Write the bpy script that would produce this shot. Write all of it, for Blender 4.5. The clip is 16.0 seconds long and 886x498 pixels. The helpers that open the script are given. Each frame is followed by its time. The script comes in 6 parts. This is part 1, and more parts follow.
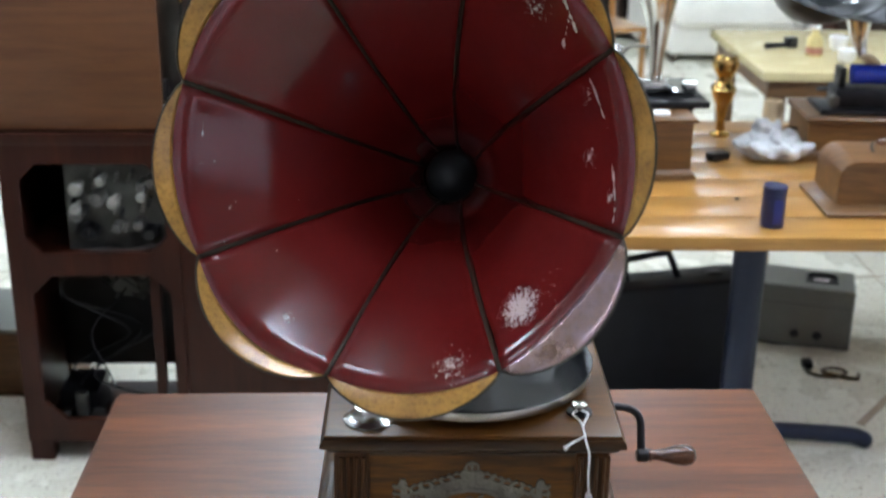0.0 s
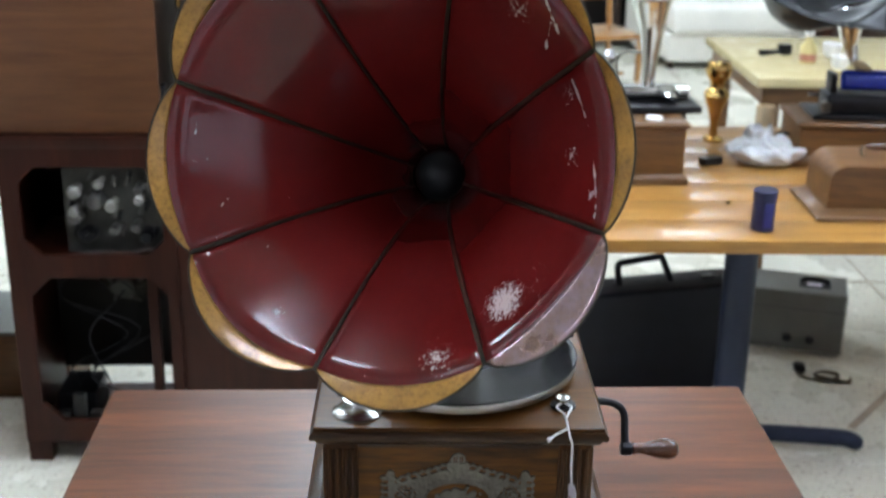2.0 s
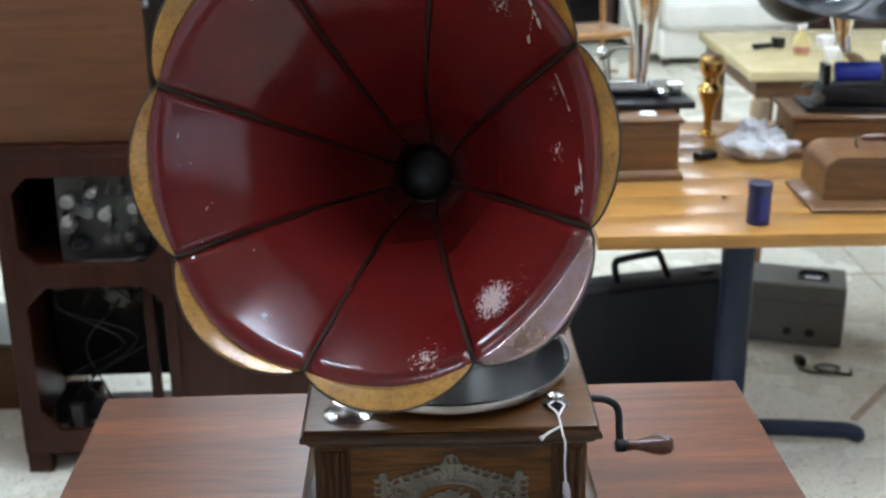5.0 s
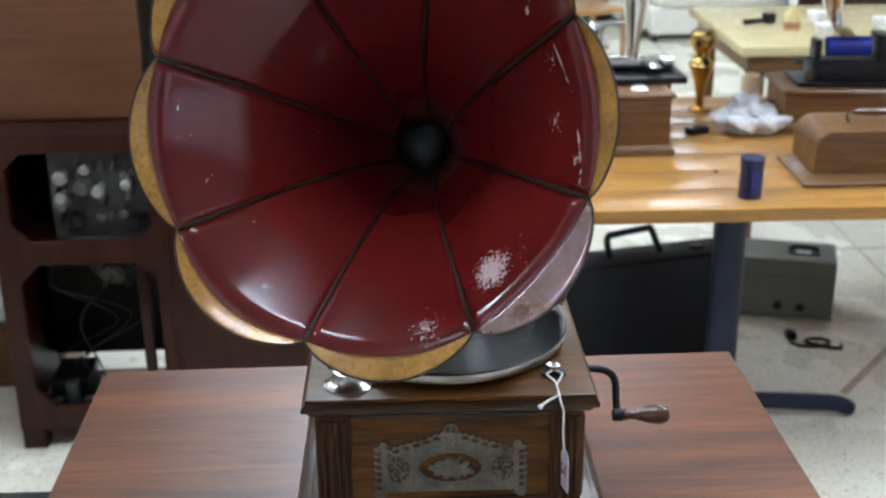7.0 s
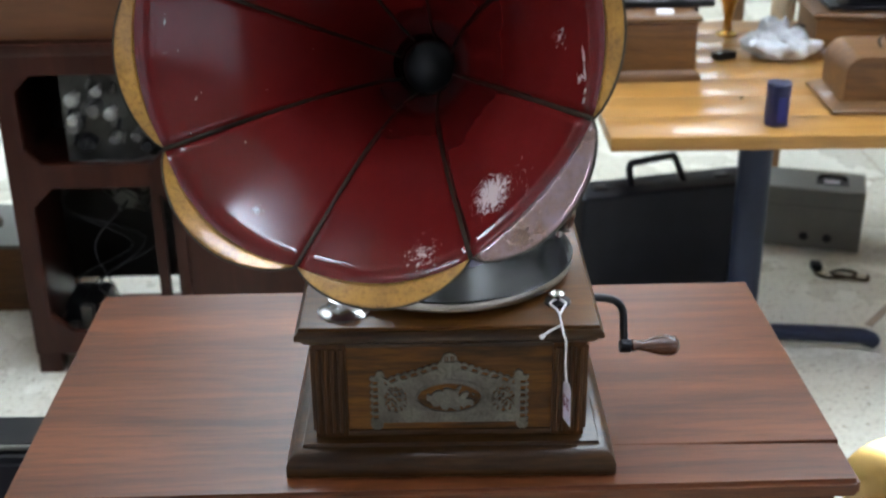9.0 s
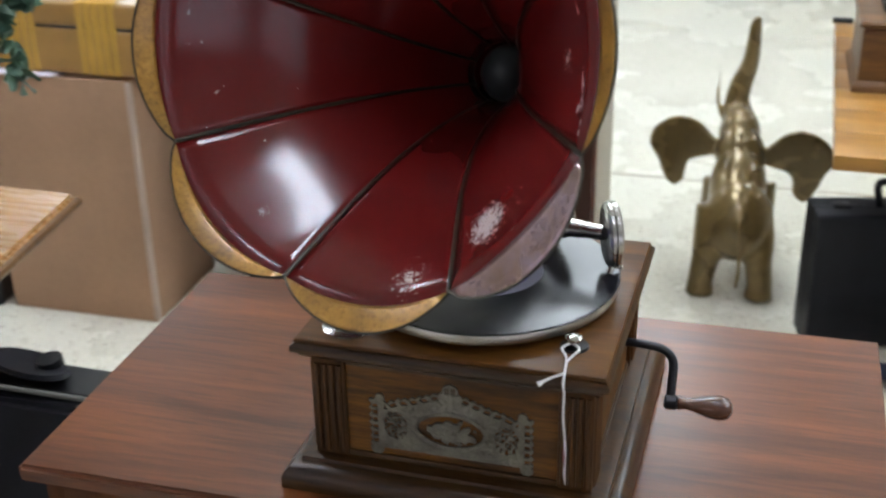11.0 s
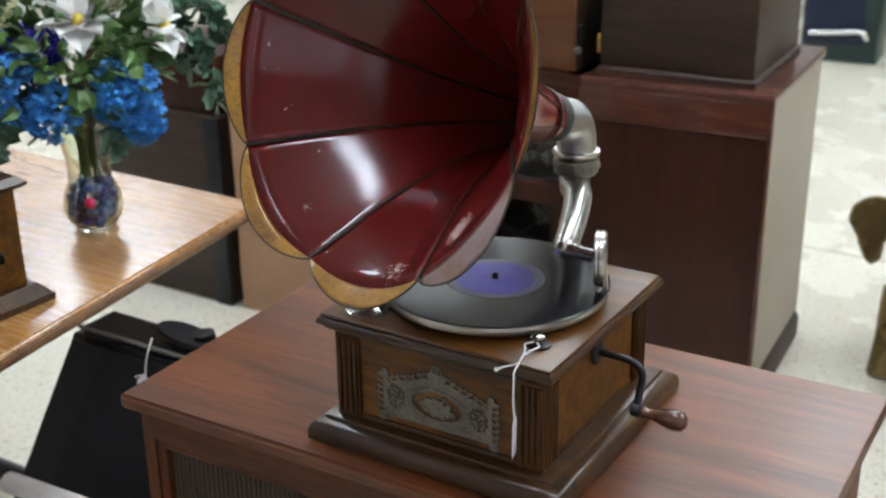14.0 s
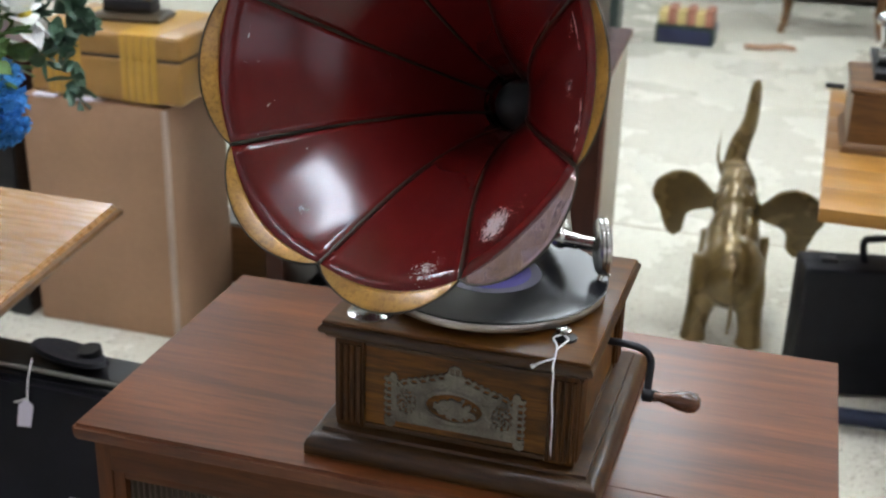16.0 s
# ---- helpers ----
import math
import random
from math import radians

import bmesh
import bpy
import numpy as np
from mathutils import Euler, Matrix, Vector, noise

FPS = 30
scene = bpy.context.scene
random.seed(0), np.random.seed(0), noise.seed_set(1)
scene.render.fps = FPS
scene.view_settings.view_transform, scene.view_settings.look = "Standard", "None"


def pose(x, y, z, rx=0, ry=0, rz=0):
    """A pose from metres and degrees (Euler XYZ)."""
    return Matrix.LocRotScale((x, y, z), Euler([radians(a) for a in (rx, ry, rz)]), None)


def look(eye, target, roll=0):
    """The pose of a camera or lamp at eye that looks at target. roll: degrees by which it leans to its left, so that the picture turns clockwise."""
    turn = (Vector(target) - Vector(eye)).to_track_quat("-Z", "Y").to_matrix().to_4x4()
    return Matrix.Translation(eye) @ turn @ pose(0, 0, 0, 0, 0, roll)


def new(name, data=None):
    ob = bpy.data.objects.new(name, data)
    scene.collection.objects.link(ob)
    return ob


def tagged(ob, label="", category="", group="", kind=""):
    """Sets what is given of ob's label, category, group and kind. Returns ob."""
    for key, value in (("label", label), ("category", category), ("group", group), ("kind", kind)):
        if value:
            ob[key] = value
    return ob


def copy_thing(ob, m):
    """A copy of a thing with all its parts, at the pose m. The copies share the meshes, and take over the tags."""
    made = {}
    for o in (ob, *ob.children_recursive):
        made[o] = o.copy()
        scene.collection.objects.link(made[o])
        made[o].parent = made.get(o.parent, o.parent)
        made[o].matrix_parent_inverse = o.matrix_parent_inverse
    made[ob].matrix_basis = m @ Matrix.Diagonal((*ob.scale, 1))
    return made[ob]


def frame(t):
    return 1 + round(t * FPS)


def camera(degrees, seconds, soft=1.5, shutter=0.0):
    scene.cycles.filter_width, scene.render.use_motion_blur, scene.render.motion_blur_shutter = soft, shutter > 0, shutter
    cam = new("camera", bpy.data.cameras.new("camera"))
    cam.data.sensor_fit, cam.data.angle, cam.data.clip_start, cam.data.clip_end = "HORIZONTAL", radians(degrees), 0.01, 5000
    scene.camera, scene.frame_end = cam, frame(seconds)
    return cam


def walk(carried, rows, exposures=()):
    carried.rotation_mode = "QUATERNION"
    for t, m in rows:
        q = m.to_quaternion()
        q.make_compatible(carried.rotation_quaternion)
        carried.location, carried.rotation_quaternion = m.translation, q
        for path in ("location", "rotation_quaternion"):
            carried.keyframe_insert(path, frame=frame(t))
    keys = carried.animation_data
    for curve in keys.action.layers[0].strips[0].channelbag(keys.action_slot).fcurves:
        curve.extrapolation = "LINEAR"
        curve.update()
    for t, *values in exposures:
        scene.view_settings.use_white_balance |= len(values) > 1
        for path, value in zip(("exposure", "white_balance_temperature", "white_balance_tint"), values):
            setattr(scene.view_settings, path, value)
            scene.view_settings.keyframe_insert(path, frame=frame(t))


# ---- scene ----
cam = camera(39.7, 16.0, soft=2.2, shutter=0.5)
PATH = [
    (0, (-0.059, -1.251, 1.628), (-0.016, 0.626, 0.937), 0.8),
    (0.5, (-0.046, -1.263, 1.618), (-0.002, 0.588, 0.861), 0.9),
    (1, (-0.04, -1.274, 1.616), (0.022, 0.561, 0.823), 0.5),
    (1.5, (-0.039, -1.282, 1.62), (0.022, 0.569, 0.864), 0.4),
    (2, (-0.046, -1.285, 1.628), (-0.003, 0.596, 0.949), 0.9),
    (2.5, (-0.046, -1.288, 1.631), (-0.008, 0.613, 1.011), 0.5),
    (3, (-0.034, -1.283, 1.623), (0.004, 0.61, 0.978), -0.1),
    (3.5, (-0.031, -1.275, 1.621), (0.0, 0.613, 0.964), 0.1),
    (4, (-0.031, -1.272, 1.621), (0.008, 0.613, 0.954), -0.4),
    (6.5, (-0.038, -1.286, 1.619), (0.006, 0.591, 0.929), -0.5),
    (7, (-0.042, -1.288, 1.617), (0.016, 0.582, 0.909), -0.5),
    (7.5, (-0.044, -1.297, 1.619), (0.01, 0.572, 0.91), -0.0),
    (8, (-0.043, -1.3, 1.619), (-0.01, 0.58, 0.936), -0.1),
    (8.5, (-0.035, -1.288, 1.61), (-0.004, 0.579, 0.893), -0.1),
    (9, (-0.01, -1.242, 1.593), (-0.002, 0.585, 0.778), -0.6),
    (9.2, (0.001, -1.205, 1.586), (-0.028, 0.475, 0.811), -0.7),
    (9.5, (0.022, -1.106, 1.58), (-0.131, 0.682, 0.697), -0.9),
    (9.7, (0.043, -1.041, 1.58), (-0.114, 0.718, 0.641), -0.5),
    (11.8, (0.413, -1.194, 1.622), (-0.294, 0.495, 0.817), -0.6),
    (12, (0.431, -1.223, 1.627), (-0.28, 0.464, 0.822), -0.2),
    (12.5, (0.49, -1.279, 1.637), (-0.268, 0.413, 0.887), -0.0),
    (13, (0.569, -1.239, 1.643), (-0.275, 0.42, 0.912), -0.8),
    (13.5, (0.636, -1.205, 1.635), (-0.329, 0.38, 0.889), -1.5),
    (14, (0.667, -1.195, 1.63), (-0.311, 0.382, 0.884), -0.8),
    (14.5, (0.647, -1.202, 1.625), (-0.254, 0.405, 0.846), 0.5),
    (15, (0.564, -1.239, 1.628), (-0.255, 0.419, 0.864), 1.3),
    (15.5, (0.441, -1.279, 1.626), (-0.242, 0.435, 0.856), 1.2),
    (16, (0.335, -1.29, 1.623), (-0.206, 0.476, 0.855), 1.7),
]
walk(cam, [(t, look(eye, target, roll)) for t, eye, target, roll in PATH],
     exposures=[(0, 0.05, 6200, 10), (9.0, 0.05, 6250, 10), (12.0, -0.08, 6700, 12), (16.0, -0.08, 6700, 12)])
cam.data.dof.use_dof, cam.data.dof.focus_distance, cam.data.dof.aperture_fstop = True, 1.42, 7.0

# ---- light ----
world = bpy.data.worlds.new("room_world")
scene.world = world
world.use_nodes = True
wn = world.node_tree.nodes
sky = wn.new("ShaderNodeTexSky")
sky.sky_type, sky.sun_disc, sky.sun_elevation, sky.sun_rotation = "NISHITA", False, radians(35), radians(150)
world.node_tree.links.new(sky.outputs[0], wn["Background"].inputs[0])
wn["Background"].inputs[1].default_value = 0.08
CEIL = 3.1
LAMP_POWER = 55.0
FAR_POWER = 18.8


# ---- materials ----
def nodes_of(name, rough=0.5, metal=0.0, coat=0.0, coat_rough=0.1, spec=0.5):
    m = bpy.data.materials.new(name)
    m.use_nodes = True
    nt = m.node_tree
    b = nt.nodes["Principled BSDF"]
    b.inputs["Roughness"].default_value = rough
    b.inputs["Metallic"].default_value = metal
    b.inputs["Coat Weight"].default_value = coat
    b.inputs["Coat Roughness"].default_value = coat_rough
    b.inputs["Specular IOR Level"].default_value = spec
    return m, nt, b


def coords(nt, scale=(1, 1, 1), rot=(0, 0, 0)):
    tc = nt.nodes.new("ShaderNodeTexCoord")
    mp = nt.nodes.new("ShaderNodeMapping")
    mp.inputs["Scale"].default_value = scale
    mp.inputs["Rotation"].default_value = [radians(a) for a in rot]
    nt.links.new(tc.outputs["Object"], mp.inputs[0])
    return mp.outputs[0]


def noise_of(nt, vec, scale, detail=4.0, rough=0.55, distort=0.0):
    n = nt.nodes.new("ShaderNodeTexNoise")
    n.inputs["Scale"].default_value = scale
    n.inputs["Detail"].default_value = detail
    n.inputs["Roughness"].default_value = rough
    n.inputs["Distortion"].default_value = distort
    nt.links.new(vec, n.inputs["Vector"])
    return n.outputs[0]


def ramp_of(nt, fac, stops):
    r = nt.nodes.new("ShaderNodeValToRGB")
    e = r.color_ramp.elements
    while len(e) < len(stops):
        e.new(0.5)
    for i, (p, c) in enumerate(stops):
        e[i].position, e[i].color = p, (*c, 1) if len(c) == 3 else c
    nt.links.new(fac, r.inputs[0])
    return r.outputs[0]


def mix_of(nt, fac, a, b, mode="MIX"):
    n = nt.nodes.new("ShaderNodeMix")
    n.data_type, n.blend_type = "RGBA", mode
    for sock, v in ((n.inputs[0], fac), (n.inputs[6], a), (n.inputs[7], b)):
        if isinstance(v, (int, float)):
            sock.default_value = v
        elif isinstance(v, tuple):
            sock.default_value = (*v, 1)
        else:
            nt.links.new(v, sock)
    return n.outputs[2]


def math_of(nt, op, a, b=None):
    n = nt.nodes.new("ShaderNodeMath")
    n.operation = op
    for sock, v in ((n.inputs[0], a), (n.inputs[1], b)):
        if v is None:
            continue
        if isinstance(v, (int, float)):
            sock.default_value = v
        else:
            nt.links.new(v, sock)
    return n.outputs[0]


def bump_of(nt, b, height, strength=0.2, dist=0.001):
    n = nt.nodes.new("ShaderNodeBump")
    n.inputs["Strength"].default_value, n.inputs["Distance"].default_value = strength, dist
    nt.links.new(height, n.inputs["Height"])
    nt.links.new(n.outputs[0], b.inputs["Normal"])


def plain(name, col, rough=0.5, metal=0.0, coat=0.0, vary=0.25, scale=30.0, bump=0.1, coat_rough=0.1, spec=0.5):
    """A surface of one colour with two scales of mottling and a fine relief."""
    m, nt, b = nodes_of(name, rough, metal, coat, coat_rough, spec)
    v = coords(nt)
    big, fine = noise_of(nt, v, scale * 0.25, 3), noise_of(nt, v, scale * 4, 5)
    lo = tuple(c * (1 - vary) for c in col)
    hi = tuple(min(1, c * (1 + vary)) for c in col)
    c1 = ramp_of(nt, big, [(0.3, lo), (0.7, hi)])
    c2 = ramp_of(nt, fine, [(0.3, tuple(1 - vary * 0.6 for _ in col)), (0.65, (1, 1, 1))])
    nt.links.new(mix_of(nt, 1.0, c1, c2, "MULTIPLY"), b.inputs["Base Color"])
    rr = nt.nodes.new("ShaderNodeMapRange")
    rr.inputs[3].default_value, rr.inputs[4].default_value = max(0.03, rough * 0.75), min(1, rough * 1.25)
    nt.links.new(big, rr.inputs[0])
    nt.links.new(rr.outputs[0], b.inputs["Roughness"])
    if bump:
        bump_of(nt, b, fine, bump, 0.0006)
    return m


def wood(name, dark, light, axis="x", scale=1.0, rough=0.35, coat=0.3, streak=0.5, vary_pieces=0.0, spec=0.35):
    """Figured wood with the grain along an axis."""
    m, nt, b = nodes_of(name, rough, 0, coat, 0.15, spec)
    s = {"x": (1.2, 14, 14), "y": (14, 1.2, 14), "z": (14, 14, 1.2)}[axis]
    v = coords(nt, tuple(k * scale for k in s))
    broad = noise_of(nt, v, 1.6, 5, 0.6, 1.2)
    fine = noise_of(nt, v, 11.0, 6, 0.7, 0.3)
    col = ramp_of(nt, broad, [(0.28, dark), (0.5, tuple((a + c) / 2 for a, c in zip(dark, light))), (0.72, light)])
    pores = ramp_of(nt, fine, [(0.36, tuple(1 - streak for _ in range(3))), (0.58, (1, 1, 1))])
    out = mix_of(nt, 1.0, col, pores, "MULTIPLY")
    if vary_pieces:
        oi = nt.nodes.new("ShaderNodeObjectInfo")
        tone = ramp_of(nt, oi.outputs["Random"], [(0, (1 - vary_pieces,) * 3), (1, (1, 1, 1))])
        out = mix_of(nt, 1.0, out, tone, "MULTIPLY")
    nt.links.new(out, b.inputs["Base Color"])
    rr = nt.nodes.new("ShaderNodeMapRange")
    rr.inputs[3].default_value, rr.inputs[4].default_value = rough * 0.8, rough * 1.3
    nt.links.new(fine, rr.inputs[0])
    nt.links.new(rr.outputs[0], b.inputs["Roughness"])
    bump_of(nt, b, fine, 0.12, 0.0005)
    return m


def lacquer(name, spots=(), scratches=()):
    """Old red lacquer with chips; spots: (place, radius, amount) of worn patches."""
    m, nt, b = nodes_of(name, 0.17, 0, 0.0, 0.12)
    v = coords(nt)
    big, fine = noise_of(nt, v, 9, 4, 0.6), noise_of(nt, v, 170, 4, 0.6)
    col = ramp_of(nt, big, [(0.3, (0.086, 0.005, 0.0048)), (0.7, (0.118, 0.0085, 0.0078))])
    chip = math_of(nt, "GREATER_THAN", math_of(nt, "ADD", noise_of(nt, v, 60, 2), math_of(nt, "MULTIPLY", noise_of(nt, v, 7, 1), 0.5)), 1.075)
    wear = chip
    for place, radius, amount in spots:
        d = nt.nodes.new("ShaderNodeVectorMath")
        d.operation = "DISTANCE"
        nt.links.new(v, d.inputs[0])
        d.inputs[1].default_value = place
        near = math_of(nt, "SUBTRACT", 1.0, math_of(nt, "DIVIDE", d.outputs["Value"], radius))
        near = math_of(nt, "MAXIMUM", near, 0.0)
        mask = math_of(nt, "GREATER_THAN", math_of(nt, "ADD", math_of(nt, "MULTIPLY", near, amount), noise_of(nt, v, 320, 3, 0.7)), 0.78)
        wear = math_of(nt, "MAXIMUM", wear, mask)
    ragged = noise_of(nt, v, 90, 3, 0.7)
    for start, end, width in scratches:
        way = Vector(end) - Vector(start)
        off = nt.nodes.new("ShaderNodeVectorMath")
        off.operation = "SUBTRACT"
        nt.links.new(v, off.inputs[0])
        off.inputs[1].default_value = start
        along = nt.nodes.new("ShaderNodeVectorMath")
        along.operation = "DOT_PRODUCT"
        nt.links.new(off.outputs[0], along.inputs[0])
        along.inputs[1].default_value = way / way.length_squared
        part_way = math_of(nt, "MINIMUM", math_of(nt, "MAXIMUM", along.outputs["Value"], 0.0), 1.0)
        foot = nt.nodes.new("ShaderNodeVectorMath")
        foot.operation = "SCALE"
        foot.inputs[0].default_value = way
        nt.links.new(part_way, foot.inputs["Scale"])
        gap = nt.nodes.new("ShaderNodeVectorMath")
        gap.operation = "DISTANCE"
        nt.links.new(off.outputs[0], gap.inputs[0])
        nt.links.new(foot.outputs[0], gap.inputs[1])
        reach = math_of(nt, "MULTIPLY", math_of(nt, "MAXIMUM", math_of(nt, "SUBTRACT", ragged, 0.40), 0.0), width * 4.5)
        wear = math_of(nt, "MAXIMUM", wear, math_of(nt, "LESS_THAN", gap.outputs["Value"], reach))
    nt.links.new(mix_of(nt, wear, col, (0.55, 0.45, 0.43)), b.inputs["Base Color"])
    rr = nt.nodes.new("ShaderNodeMapRange")
    rr.inputs[3].default_value, rr.inputs[4].default_value = 0.12, 0.19
    nt.links.new(big, rr.inputs[0])
    nt.links.new(rr.outputs[0], b.inputs["Roughness"])
    bump_of(nt, b, noise_of(nt, v, 10, 2), 0.05, 0.0012)
    return m


def gold_paint(name, worn):
    m, nt, b = nodes_of(name, 0.2 if worn else 0.3, 0.7 if worn else 0.2, 0.7 if worn else 0.4, 0.14)
    v = coords(nt)
    big, fine = noise_of(nt, v, 28, 5, 0.65), noise_of(nt, v, 240, 4)
    g = ramp_of(nt, big, [(0.3, (0.22, 0.11, 0.024)), (0.6, (0.42, 0.215, 0.036)), (0.75, (0.5, 0.28, 0.06))])
    dirt = ramp_of(nt, fine, [(0.35, (0.3, 0.27, 0.22)), (0.5, (1, 1, 1))])
    out = mix_of(nt, 0.45, g, dirt, "MULTIPLY")
    # Lilac reflected light is mixed into the worn band's colour.
    if worn:
        out = mix_of(nt, ramp_of(nt, big, [(0.3, (0.15, 0.15, 0.15)), (0.65, (0.8, 0.8, 0.8))]), out, (0.42, 0.335, 0.43))
    nt.links.new(out, b.inputs["Base Color"])
    bump_of(nt, b, big, 0.5 if worn else 0.3, 0.001)
    return m


def terrazzo(name):
    m, nt, b = nodes_of(name, 0.22, 0, 0.25, 0.08)
    v = coords(nt)
    vo = nt.nodes.new("ShaderNodeTexVoronoi")
    vo.inputs["Scale"].default_value = 130
    nt.links.new(v, vo.inputs["Vector"])
    chips = ramp_of(nt, vo.outputs["Color"], [(0.06, (0.42, 0.375, 0.29)), (0.22, (0.64, 0.615, 0.515)), (0.8, (0.71, 0.69, 0.585))])
    big = noise_of(nt, v, 1.3, 5, 0.6)
    dirt = ramp_of(nt, big, [(0.3, (0.93, 0.915, 0.88)), (0.62, (1, 1, 1))])
    nt.links.new(mix_of(nt, 1.0, chips, dirt, "MULTIPLY"), b.inputs["Base Color"])
    rr = nt.nodes.new("ShaderNodeMapRange")
    rr.inputs[3].default_value, rr.inputs[4].default_value = 0.14, 0.4
    nt.links.new(big, rr.inputs[0])
    nt.links.new(rr.outputs[0], b.inputs["Roughness"])
    return m


def glass(name, col=(1, 1, 1), rough=0.03):
    m, nt, b = nodes_of(name, rough)
    b.inputs["Transmission Weight"].default_value = 1.0
    b.inputs["Base Color"].default_value = (*col, 1)
    b.inputs["IOR"].default_value = 1.45
    v = coords(nt)
    bump_of(nt, b, noise_of(nt, v, 40, 2), 0.1, 0.001)
    return m


def glowing(name, col, strength):
    m = bpy.data.materials.new(name)
    m.use_nodes = True
    b = m.node_tree.nodes["Principled BSDF"]
    b.inputs["Base Color"].default_value = (0.8, 0.8, 0.8, 1)
    b.inputs["Emission Color"].default_value = (*col, 1)
    b.inputs["Emission Strength"].default_value = strength
    return m


def vinyl(name):
    """Shellac with fine circular grooves."""
    m, nt, b = nodes_of(name, 0.21, 0, 0.0, 0.1, 0.36)
    tc = nt.nodes.new("ShaderNodeTexCoord")
    ln = nt.nodes.new("ShaderNodeVectorMath")
    ln.operation = "LENGTH"
    nt.links.new(tc.outputs["Object"], ln.inputs[0])
    band = ramp_of(nt, math_of(nt, "SINE", math_of(nt, "MULTIPLY", ln.outputs["Value"], 700.0)), [(0.2, (0.0035, 0.004, 0.0055)), (0.8, (0.007, 0.0075, 0.009))])
    nt.links.new(band, b.inputs["Base Color"])
    b.inputs["Anisotropic"].default_value = 0.9
    b.inputs["Anisotropic Rotation"].default_value = 0.0
    tan = nt.nodes.new("ShaderNodeTangent")
    tan.direction_type, tan.axis = "RADIAL", "Z"
    nt.links.new(tan.outputs[0], b.inputs["Tangent"])
    return m


